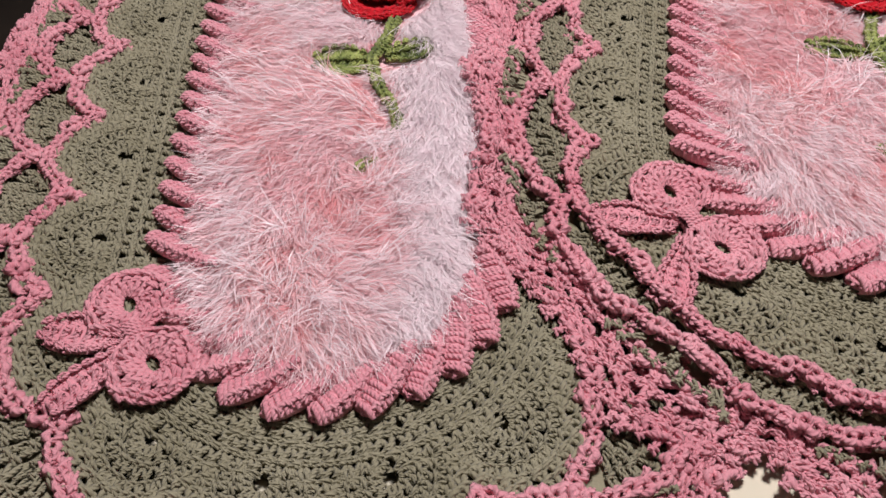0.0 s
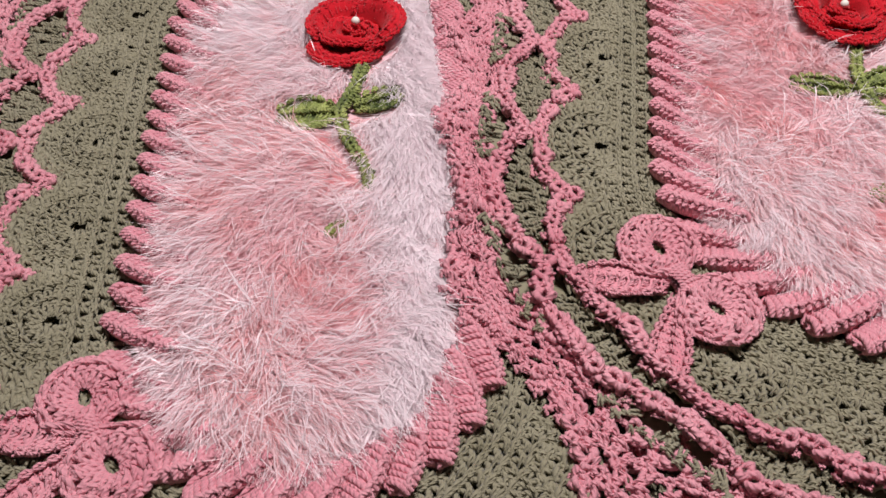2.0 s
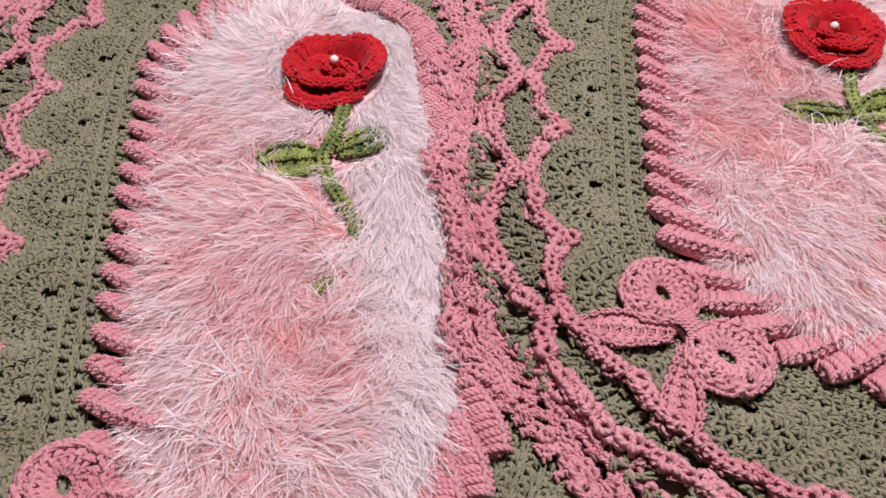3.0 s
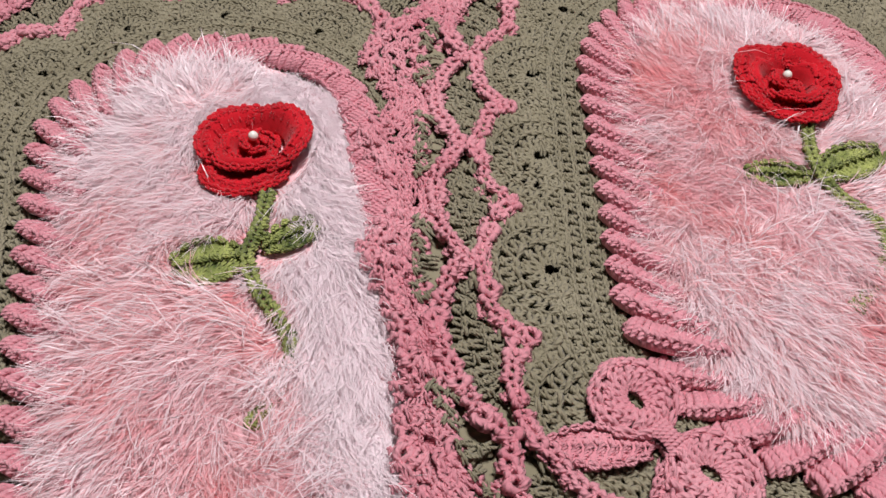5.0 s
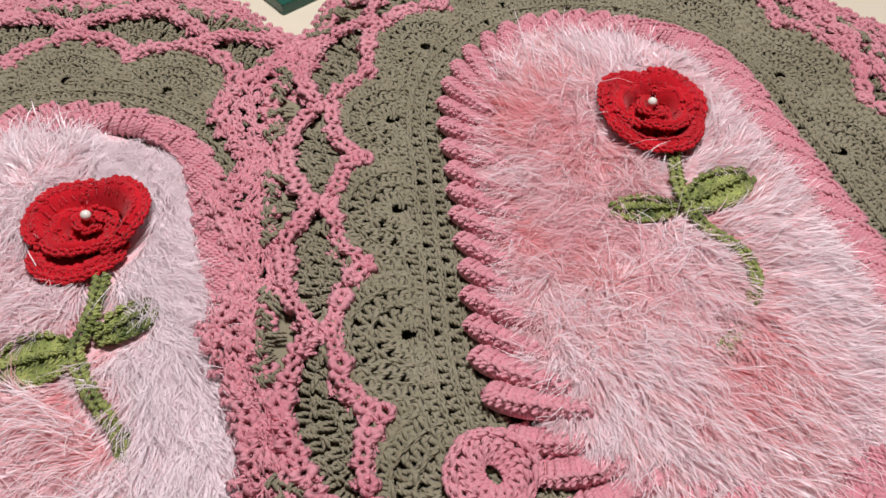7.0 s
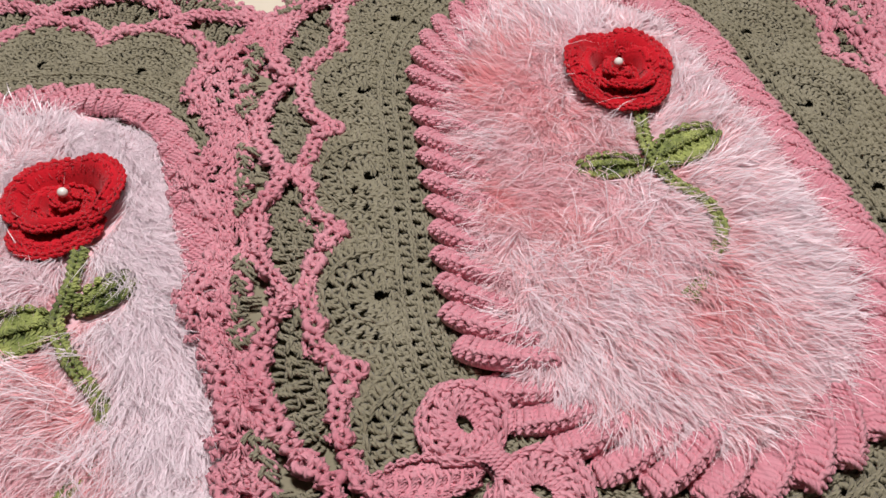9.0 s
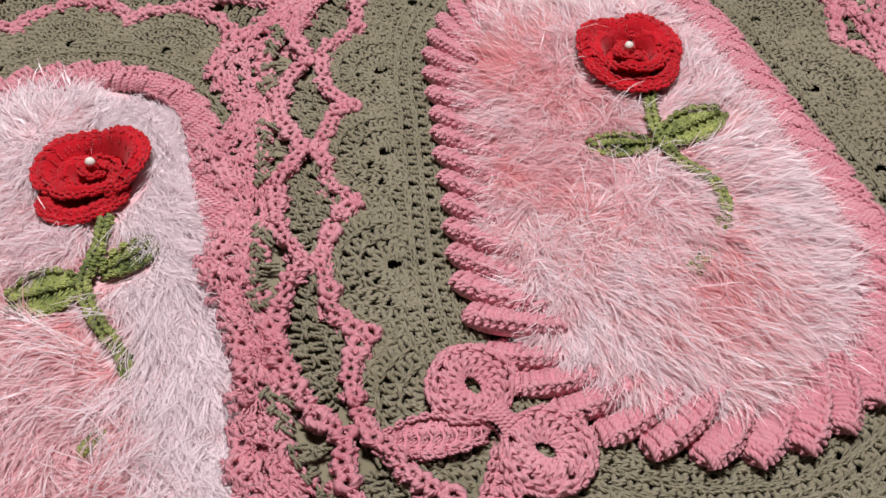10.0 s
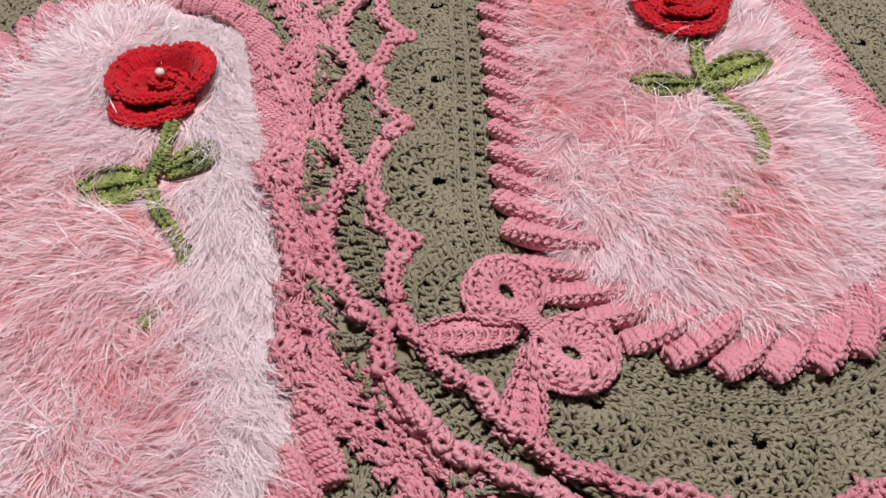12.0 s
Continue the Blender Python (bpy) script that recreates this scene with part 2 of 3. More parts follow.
def ripple(v, k):
    return 0.0016 * np.sin(v[:, 0] * 21 + k) * np.cos(v[:, 1] * 17 + 2 * k) + 0.0008 * np.sin(v[:, 0] * 53 + v[:, 1] * 41 + k)


def drape_slim(v):
    v = v.copy()
    v[:, 2] += LIE + ripple(v, 1.0) - 0.004 * smooth(0.155, 0.12, WIDE.out(v)) * smooth(-0.01, 0.03, SLIM.out(v))
    return v


def drape_wide(v):
    v = v.copy()
    d = WIDE.out(v)
    v[:, 2] += LIE + ripple(v, 2.4) + 0.006 * smooth(0.06, 0.10, d) * smooth(0.155, 0.10, SLIM.out(v)) + 0.007 * smooth(0.018, -0.006, SLIM.out(v))
    return v


# ---------------------------------------------------------------- one rug


class Rug:
    def __init__(self, egg, shells, eyes, drape, label, hidden=None, seed=1, ruffle=None, tiers=(0.0555, 0.081, 0.087, 0.108, 0.117, 1.0)):
        """eyes: places of some shells' eyes with their count along the rug; between them the shells are spaced evenly."""
        self.egg, self.n, self.drape, self.seed, self.ruffle, self.tiers = egg, shells, drape, seed, ruffle, tiers
        self.pitch = egg.total / shells
        known = sorted((egg.run(xy), k % shells) for k, xy in eyes)
        s, k = np.array([a for a, _ in known]), np.array([b for _, b in known], float)
        k += np.cumsum(np.r_[0, np.diff(k) < 0]) * shells
        self.keys = np.r_[s - egg.total, s, s + egg.total], np.r_[k - shells, k, k + shells]
        self.hidden = hidden
        self.slit, self.bay = (0.016, 0.013) if self.tiers[5] > 0.8 else (0.006, 0.004)
        self.root = tagged(new("crochet_rug"), label, "rug", "rugs on the table", "")

    def seen(self, p):
        return np.ones(len(p), bool) if self.hidden is None else ~self.hidden(p)

    def phase(self, s):
        """Where s lies between two shells: 0 at a shell's eye, 0.5 half way to the next."""
        return np.interp(np.asarray(s, float) % self.egg.total, *self.keys)

    def eye(self, k):
        """The run at which shell k stands."""
        return np.interp((np.asarray(k, float) - self.keys[1][0]) % self.n + self.keys[1][0], self.keys[1], self.keys[0])

    def gap(self, k):
        """The room that shell k has along the rug."""
        a, b = self.eye(k - 0.5), self.eye(k + 0.5)
        return np.minimum((b - a) % self.egg.total, 0.1)

    def ruffled(self, s):
        return 0.0 * s if self.ruffle is None else smooth(*self.ruffle[:2], s) * smooth(*self.ruffle[2:], s)

    def wave(self, s, low, high, shift=0.0, power=0.58):
        u = self.phase(s) + shift
        return low + (high - low) * np.abs(np.cos(math.pi * u)) ** power

    def broad(self, s):
        """The broad rug's olive band is wider round its upper outer side."""
        if self.tiers[5] < 0.8:
            return 0.0 * s
        out = self.egg.at(s, 0.0)[1]
        return smooth(0.1, 0.7, out[..., 0]) * smooth(-0.5, 0.0, out[..., 1])

    def w1(self, s):
        return self.wave(s, self.tiers[0] + 0.016 * self.ruffled(s), self.tiers[1]) + 0.020 * self.broad(s) + 0.0012 * np.sin(s * 190 + self.seed)

    def w2(self, s):
        return self.wave(s, self.tiers[2] + 0.010 * self.ruffled(s), self.tiers[3], 0.5) + 0.012 * self.broad(s) + 0.0012 * np.sin(s * 170 + 2 * self.seed)

    def edge(self, s):
        """Where the lace begins: further out over the olive slivers."""
        return self.tiers[4] - self.bay * np.abs(np.sin(math.pi * self.phase(s))) ** 1.2

    def rows_at(self, rows, stitch, s, d, z, sx, sy, sz=1.0):
        p, out, on = self.egg.at(s, d)
        p[:, 2] = z
        keep = self.seen(p)
        rows.lay(stitch, p[keep], -on[keep], out[keep], sx, sy, sz)

    def course(self, d, height, pitch=0.0084, stitch=TREBLE, z=0.0):
        rows = Rows(self.seed + int(d * 10000) + 2000)
        around = self.egg.total + (d - Egg.REF) * 2 * math.pi
        k = round(around / pitch)
        s = np.arange(k) * self.egg.total / k
        self.rows_at(rows, stitch, s + rows.rng.normal(0, 0.0004, k), d, z, 1.84, height / (0.011 if stitch is TREBLE else 0.006), 1.5)
        return rows

    def path_knots(self, rows, s, d, z, step=0.0058, stitch=KNOT, sx=1.0, sy=1.0, sz=1.0, loose=0.13, play=0.0):
        """Lumps of chain at even steps along the line (s, d)."""
        p, _, _ = self.egg.at(s, d)
        p[:, 2] = z
        run = np.r_[0, np.cumsum(np.linalg.norm(np.diff(p, axis=0), axis=1))]
        at = np.arange(0, run[-1], step)
        q = np.stack([np.interp(at, run, p[:, k]) for k in range(3)], -1)
        t = np.gradient(q, axis=0)
        up = np.cross([0, 0, 1], t)
        q = q + up / np.linalg.norm(up, axis=1)[:, None] * rows.rng.normal(0, play, len(q))[:, None] + rows.rng.normal(0, play * 0.5, len(q))[:, None] * [[0, 0, 1]]
        keep = self.seen(q)
        rows.lay(stitch, q[keep], t[keep], up[keep], sx, sy * (1 if play == 0 else rows.rng.choice([-1.0, 1.0], keep.sum())), sz, loose)

    def build_band(self):
        for d, h in ((-0.006, 0.0105), (0.0045, 0.0105), (0.015, 0.0105)):
            part("crochet_course", self.course(d, h).mesh("crochet_course", OLIVE, self.drape), self.root, kind="stuff")
        # raised ridges where one course was worked into the back of the last
        ridge = Rows(self.seed + 8)
        s = np.linspace(0, self.egg.total, 3000)
        for d in (0.0048, 0.0153, 0.0258):
            self.path_knots(ridge, s, d + 0.0003 * np.sin(s * 120), 0.0014, 0.0062, CHAIN, 1.1, 0.8, 1.0, 0.1)
        part("crochet_ridge", ridge.mesh("crochet_ridge", OLIVE, self.drape), self.root, kind="stuff")
        rows = Rows(self.seed + 7)
        k = round(self.egg.total / 0.0082)
        s = np.arange(k) * self.egg.total / k
        ph = self.phase(s)
        eye, _, _ = self.egg.at(self.eye(np.round(ph)), 0.0385)
        near = np.abs(ph - np.round(ph)) * self.pitch < 0.0037
        self.rows_at(rows, TREBLE, s[~near], 0.0255, 0, 1.8, 1.0, 1.5)
        self.rows_at(rows, DOUBLE, s[near], 0.0255, 0, 1.2, 1.0)
        for d in (0.0365, 0.0435, 0.0505, 0.0575, 0.0645, 0.0715, 0.0785, 0.0855, 0.0925):
            here = self.egg.at(s, d + 0.003)[0]
            free = (np.linalg.norm(here - eye, axis=1) > 0.43 * self.gap(np.round(ph)) - 0.003) & (d < self.w1(s) - 0.001)
            self.rows_at(rows, DOUBLE, s[free] + 0.0015 * (int(d * 1e4) % 3), d, 0, 1.8, 1.3, 1.6)
        part("crochet_course", rows.mesh("crochet_course", OLIVE, self.drape), self.root, kind="stuff")

    def build_shells(self):
        for k in range(self.n):
            rows = Rows(self.seed * 100 + k)
            s = np.array([self.eye(k)])
            p, out, on = self.egg.at(s, 0.0385)
            p[:, 2] = 0.0
            if self.seen(p)[0]:
                big = float(self.gap(k)) / 0.082
                for r0, r1, count, fan in ((0.0052, 0.0185 * big, 10, 118), (0.0185 * big, 0.0290 * big, 14, 108), (0.0290 * big, 0.0370 * big, 17, 92)):
                    a = np.radians(np.linspace(-fan, fan, count))[:, None]
                    way = out * np.cos(a) + on * np.sin(a)
                    side = out * np.sin(a) - on * np.cos(a)
                    rows.lay(TREBLE if count < 17 else DOUBLE, p + way * r0 + [[0, 0, 0.0011]], side, way, (r1 * math.radians(2 * fan) / count) / 0.0056, (r1 - r0) / (0.011 if count < 17 else 0.006), 1.25, 0.06)
                part("shell", rows.mesh("shell", OLIVE, self.drape), self.root, kind="stuff")
            # the shells of the two outer rows, half a step on and back in step
            for shift, lo, hi, spread, name in ((0.5, self.w1, self.w2, 0.36, "shell"), (0.0, lambda q: self.w2(q) + self.slit * smooth(0.34, 0.1, np.abs(self.phase(q) - np.round(self.phase(q)))), lambda q: self.tiers[4] + 0 * q, 0.31, "shell")):
                u = np.linspace(-spread, spread, 11 if shift else 9)
                su = self.eye(k + shift + u)
                d0, d1 = lo(su) + 0.002, hi(su) - 0.002
                mid = self.egg.at(np.array([self.eye(k + shift)]), 0.098)[0]
                if not self.seen(mid)[0]:
                    continue
                rows = Rows(self.seed * 100 + k + (50 if shift else 80))
                foot, out, on = self.egg.at(self.eye(k + shift + u * 0.7), d0)
                head = self.egg.at(su, d1)[0]
                way = head - foot
                size = np.linalg.norm(way, axis=1)
                foot[:, 2] = -0.001 if shift else 0.0045
                wide = self.pitch * 2 * spread / len(u) / 0.0052
                tiers = np.maximum(1, np.round(size / 0.0115))
                for t in range(int(tiers.max())):
                    on = tiers > t
                    rows.lay(TREBLE, foot[on] + way[on] * (t / tiers[on])[:, None] + rows.rng.normal(0, 0.0008, (on.sum(), 3)) * [1, 1, 0.3], np.cross(way[on], [0, 0, 1]), way[on], wide * (0.85 + 0.2 * t), size[on] / tiers[on] / 0.011, 1.1, 0.12)
                part(name, rows.mesh("shell", OLIVE, self.drape), self.root, kind="stuff")

    def build_cords(self):
        s = np.linspace(0, self.egg.total, 3000)
        for d, z in ((self.w1(s), 0.0030), (self.w2(s), 0.0034)):
            rows = Rows(self.seed + 300)
            z = z + 0.0045 * self.ruffled(s)
            self.path_knots(rows, s, d, z, 0.0060, KNOT, 1.1, 1.15, 1.25, 0.26, 0.0008)
            self.path_knots(rows, s, d - 0.0006, z - 0.001, 0.0100, DOUBLE, 1.2, -0.9, -1.1, 0.3)
            self.path_knots(rows, s, d + 0.0008, z - 0.0012, 0.0080, DOUBLE, 1.15, 0.85, 1.1, 0.3)
            part("wavy_cord", rows.mesh("wavy_cord", PINK, self.drape), self.root, "pink scalloped crochet cord", "stuff")

    def slack(self, s):
        """The lace is drawn in at a few places and spread out at one."""
        p = self.egg.at(s, 0.15)[0][..., :2]
        f = np.ones(p.shape[:-1])
        for notch, size, pull in (((-0.045, 0.335), 0.058, 0.92), ((0.066, -0.300), 0.017, 0.45), ((-0.475, 0.045), 0.035, 0.66), ((-0.118, -0.03), 0.15, 0.36)):
            f = f - pull * np.exp(-((p - np.array(notch)) ** 2).sum(-1) / size**2)
        return f

    def build_lace(self):
        rows = Rows(self.seed + 400)
        s = np.linspace(0, self.egg.total, 3000)
        swell = lambda q: (1 + 0.18 * np.cos(2 * math.pi * self.phase(q))) * self.slack(q) * self.tiers[5]
        for d, step, st, z, play in ((0.116, 0.0062, KNOT, 0.001, 0.001), (0.1285, 0.0058, CHAIN, 0.0014, 0.0005), (0.140, 0.0058, CHAIN, 0.0014, 0.0006), (0.1505, 0.0060, KNOT, 0.0, 0.0008)):
            self.path_knots(rows, s, self.edge(s) + (d - 0.117) * swell(s) + 0.0014 * np.sin(s * 150 + d * 900), z, step, st, 1.05, 1.0, 1.1, 0.35, play)
        around = self.egg.total + 0.09 * 2 * math.pi
        for d, pitch, h in ((0.116, 0.0094, 0.0125), (0.128, 0.0102, 0.012), (0.1395, 0.0098, 0.0115)):
            k = round(around / pitch)
            t = np.arange(k) * self.egg.total / k + rows.rng.normal(0, 0.0016, k)
            t = t[rows.rng.uniform(0, 1, k) > 0.08]
            p, out, on = self.egg.at(t, self.edge(t) + (d - 0.117) * swell(t) + rows.rng.normal(0, 0.0008, len(t)))
            p[:, 2] = rows.rng.normal(0.0006, 0.0009, len(t))
            keep = self.seen(p)
            # the posts lean together in fans
            lean = 0.5 * np.sin(2 * math.pi * t / 0.034 + d * 300)[:, None]
            rows.lay(TREBLE, p[keep], -on[keep], (out + on * lean)[keep], 1.42, h / 0.011 * swell(t)[keep], 1.6, 0.17)
        k = round(around / 0.016)
        t = np.arange(k) * self.egg.total / k
        for shift in (-0.0024, 0.0024):
            self.rows_at(rows, DOUBLE, t + shift, self.edge(t) + 0.0345 * swell(t), 0.0, 0.9, 1.2)
        part("lace_edge", rows.mesh("lace_edge", PINK, self.drape), self.root, "openwork pink lace edging", "stuff")

    def build_backing(self):
        """The wrong side of the stitches, which closes the cloth below the courses, open at the shells' eyes."""
        na, nd = 460, 40
        s, d = np.meshgrid(np.arange(na) * self.egg.total / na, np.linspace(-0.03, self.tiers[4] - 0.005, nd), indexing="ij")
        p = self.egg.at(s.ravel(), d.ravel())[0]
        p[:, 2] = -0.0034 + 0.0006 * np.sin(np.arange(len(p)) * 1.7)
        i, j = np.meshgrid(np.arange(na), np.arange(nd - 1), indexing="ij")
        q = np.stack([i * nd + j, ((i + 1) % na) * nd + j, ((i + 1) % na) * nd + j + 1, i * nd + j + 1], -1).reshape(-1, 4)
        eyes = self.egg.at(self.eye(np.arange(self.n)), 0.0385)[0]
        mid = p[q].mean(1)
        far = np.min(np.linalg.norm(mid[:, None, :2] - eyes[None, :, :2], axis=2), axis=1) > 0.0052
        gaps = self.egg.at(self.eye(np.arange(self.n)), self.tiers[2] + 0.009)[0]
        far &= np.min(np.linalg.norm(mid[:, None, :2] - gaps[None, :, :2], axis=2), axis=1) > 0.52 * self.slit
        part("backing", mesh_from("backing", self.drape(p), q[far][:, ::-1], OLIVE, np.zeros_like(p), np.zeros(len(p))), self.root)

    def petal_shape(self, seed, flap=False, breadth=1.0):
        """A plump lobe: ribs laid over a padded tongue, and a chain along its raised edge and round end."""
        rows = Rows(seed)
        long = (0.044 if flap else 0.050) * rows.rng.uniform(0.96, 1.04)

        def girth(u):
            return breadth * (0.0106 if flap else 0.0094) * np.sin(math.pi * np.clip(0.02 + 0.90 * u, 0, 1) ** 0.66) ** 0.55

        ribs = []
        for u in np.linspace(0.05, 0.95, 14 if flap else 12):
            g, x, k = float(girth(u)), u * long + rows.rng.normal(0, 0.0006), rows.rng.normal(0, 0.0005)
            p = arc([(x - 0.0022, -g, 0.0022), (x - 0.0006, -0.55 * g, 0.0064 + k), (x + 0.0008, 0.25 * g, 0.0066 + k), (x + 0.0030, g, 0.0010)], 7)
            ribs.append(tube(p, np.array([1.3, 1.9, 2.1, 1.8, 2.1, 1.8, 1.2]) * MM * (0.88 if flap else 1.0) * rows.rng.uniform(0.9, 1.1), 6))
        n = 14
        u = np.linspace(0.0, 1.0, 14) ** 1.4
        pad = tube(np.stack([u * long, 0 * u, np.full(n, 0.0022)], -1), np.maximum(0.0012, girth(np.clip(u, 0, 1)) * 0.92), 10)
        for v, q, y in ribs + [(pad[0] * [1, 1, 0.70], pad[1], pad[2])]:
            rows.v.append(v), rows.q.append(q + rows.n), rows.y.append(y), rows.s.append(np.full(len(v), rows.rng.uniform(0, 1)))
            rows.n += len(v)
        # the chain: along the raised edge, then round the end
        edge = np.concatenate([np.stack([w * long, -girth(w) * 0.93], -1) for w in (np.linspace(0.98, 0.0, 60),)] + [np.stack([w * long, girth(w) * 0.9], -1) for w in (np.linspace(0.0, 0.8 if flap else 0.25, 60),)])
        run = np.r_[0, np.cumsum(np.linalg.norm(np.diff(edge, axis=0), axis=1))]
        at = np.arange(0, run[-1], 0.0058)
        e = np.column_stack([np.interp(at, run, edge[:, 0]), np.interp(at, run, edge[:, 1]), 0.0050 - 0.0020 * smooth(0.010, 0.0, np.interp(at, run, edge[:, 0]))])
        t = np.gradient(e, axis=0)
        rows.lay(CHAIN, e, t, np.cross([0, 0, 1.0], t) + [[0, 0, 0.5]], 1.15, 1.3, 1.2, 0.08)
        return rows.mesh("petal", PINK)

    def build_petals(self, loops, pitch=0.0205, size=1.0, breadth=1.0):
        """The twisted border: plump leaves of ribbed stitches that lap over one another."""
        shapes = [self.petal_shape(self.seed + 500 + k, k > 3, breadth) for k in range(8)]
        fine = np.linspace(0, self.egg.total, 4001)
        low = (fine > self.egg.parts[2]) & (fine < self.egg.parts[3])
        step = np.linalg.norm(np.diff(self.egg.at(fine, 0.0)[0], axis=0), axis=1) / (pitch * np.where(low[:-1], 1.22, 1.0))
        count = np.r_[0, np.cumsum(step)]
        k = round(count[-1])
        s = np.interp((np.arange(k) + 0.3) / k * count[-1], count, fine)
        grow = np.where((s > self.egg.parts[2]) & (s < self.egg.parts[3]), 1.1, 1.0)
        p, out, on = self.egg.at(s, 0.003)
        p[:, 2] = 0.0
        z = self.drape(p)[:, 2]
        for i in range(k):
            mid = p[i, :2] - out[i, :2] * 0.008
            sunk = max([0.0] + [0.0045 for c, r in loops if np.linalg.norm(mid - np.array(c)) < r + 0.014])
            slant = radians(34 + 11 * float(smooth(-0.8, 0.2, out[i, 0])) + 20 * float(smooth(0.3, 0.9, out[i, 0]) * smooth(-0.5, 0.1, out[i, 1])))
            way = -out[i] * math.cos(slant) + on[i] * math.sin(slant)
            flat = 4 if out[i, 0] > -0.4 and out[i, 1] < 0.7 else 0
            ob = part("petal", shapes[i % 4 + flat], self.root)
            ob.matrix_basis = Matrix.Translation((p[i, 0], p[i, 1], z[i] + 0.0042 - sunk)) @ Matrix.Rotation(math.atan2(way[1], way[0]), 4, "Z") @ Matrix.Rotation(radians(-28 if flat == 0 else -22), 4, "X") @ Matrix.Rotation(random.uniform(-0.07, 0.07), 4, "Y")
            ob.scale = tuple(size * grow[i] * random.uniform(0.94, 1.06) for _ in range(3))

    def dome(self, xy):
        d = -self.egg.out(xy)
        return 0.0050 + 0.002 * smooth(0.02, 0.05, d)

    def build_fur(self, bare, comb_way, sheen_tone, trim, tufts=9500, each=12):
        """The shaggy panel: a low cushion and strands combed out and down from it."""
        rng = np.random.default_rng(self.seed + 900)
        na, nd = 120, 16
        s, f = np.meshgrid(np.arange(na) * self.egg.total / na, np.linspace(0.0, 0.985, nd), indexing="ij")
        edge = self.egg.at(s.ravel(), -0.018)[0]
        spine = self.egg.c0 + (self.egg.c1 - self.egg.c0) * np.clip(((edge[:, :2] - self.egg.c0) @ self.egg.axis / self.egg.length), 0, 1)[:, None]
        xy = spine + (edge[:, :2] - spine) * f.ravel()[:, None]
        v = np.column_stack([xy, self.dome(xy) - 0.002])
        i, j = np.meshgrid(np.arange(na), np.arange(nd - 1), indexing="ij")
        q = np.stack([i * nd + j, i * nd + j + 1, ((i + 1) % na) * nd + j + 1, ((i + 1) % na) * nd + j], -1).reshape(-1, 4)
        part("cushion", mesh_from("cushion", self.drape(v), q[:, ::-1], FUR_GROUND), self.root)
        lo, hi = np.minimum(self.egg.c0, self.egg.c1) - 0.14, np.maximum(self.egg.c0, self.egg.c1) + 0.14
        c = rng.uniform(lo, hi, (tufts * 4, 2))
        low = smooth(0.35, -0.1, (c - self.egg.c0) @ self.egg.axis / self.egg.length)
        right = smooth(0.02, 0.08, (c - self.egg.c0) @ np.array([self.egg.axis[1], -self.egg.axis[0]]))
        c = c[self.egg.out(c) < -0.0215 - 0.008 * low + 0.006 * right * (1 - low) + 0.003 * np.sin(c[:, 1] * 90)][:tufts]
        spine = self.egg.c0 + (self.egg.c1 - self.egg.c0) * np.clip(((c - self.egg.c0) @ self.egg.axis / self.egg.length), 0.0, 1)[:, None]
        drift = np.stack([np.sin(c[:, 0] * 34 + c[:, 1] * 27 + self.seed), np.sin(c[:, 1] * 31 - c[:, 0] * 22 + 2 * self.seed)], -1) * 0.3
        locks = np.stack([np.sin(c[:, 0] * 190 + 3 * np.sin(c[:, 1] * 60)), np.sin(c[:, 1] * 170 + 3 * np.sin(c[:, 0] * 70 + 1))], -1) * 0.3
        comb = comb_way(c, (c - spine) / 0.09) + drift + locks + rng.normal(0, 0.2, c.shape)
        comb /= np.linalg.norm(comb, axis=1)[:, None] + 1e-6
        root = np.repeat(c, each, 0) + rng.normal(0, 0.0018, (len(c) * each, 2))
        d = np.repeat(comb, each, 0) + rng.normal(0, 0.13, root.shape)
        d /= np.linalg.norm(d, axis=1)[:, None]
        length = rng.uniform(0.011, 0.031, len(root))  * np.repeat(rng.uniform(0.75, 1.15, len(c)), each)
        length *= trim + (1 - trim) * smooth(-0.024, -0.042, self.egg.out(root))
        rise = np.repeat(rng.uniform(0.22, 0.85, len(c)), each) * rng.uniform(0.7, 1.3, len(root))
        tip = root + d * length[:, None] * 0.85
        keep = ~bare(root, 0.0015) & ~bare(tip, -0.004) & (~bare(tip, -0.002) | (rng.uniform(0, 1, len(root)) < 0.22))
        keep &= rng.uniform(0, 1, len(root)) < np.clip(1.0 + 2.2 * sheen_tone(root), 0.45, 1.0)
        root, d, length, rise = root[keep], d[keep], length[keep], rise[keep]
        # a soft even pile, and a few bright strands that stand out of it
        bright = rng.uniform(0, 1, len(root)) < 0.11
        # the panel's painted sheen is added to each strand's own colour
        shade = np.repeat(rng.uniform(0, 1, len(c)), each)[keep] * 0.22 + rng.uniform(0, 0.18, len(root)) + 0.22 + 0.08 * np.repeat(locks[:, 0] / 0.3, each)[keep] + sheen_tone(root) + 0.55 * bright
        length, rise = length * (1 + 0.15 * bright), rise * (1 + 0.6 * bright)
        n = len(root)
        t = np.array([0.0, 0.36, 0.7, 1.0])
        bend = rng.normal(0, 0.3, n)
        side = np.stack([-d[:, 1], d[:, 0]], -1)
        xy = root[:, None] + d[:, None] * (length[:, None] * t * 0.9)[..., None] + side[:, None] * (length[:, None] * bend[:, None] * t**2)[..., None]
        z = self.dome(root)[:, None] - 0.001 + length[:, None] * (rise[:, None] * t - (0.45 * rise[:, None] + 0.12) * t**2)
        z = np.maximum(z, 0.003)
        pts = np.concatenate([xy, z[..., None]], -1)
        wide = rng.uniform(0.00015, 0.00043, n)[:, None] * np.array([1.0, 0.95, 0.7, 0.18])
        tilt = rng.normal(0, 0.28, n)
        across = np.concatenate([side * np.cos(tilt)[:, None], np.sin(tilt)[:, None]], -1)
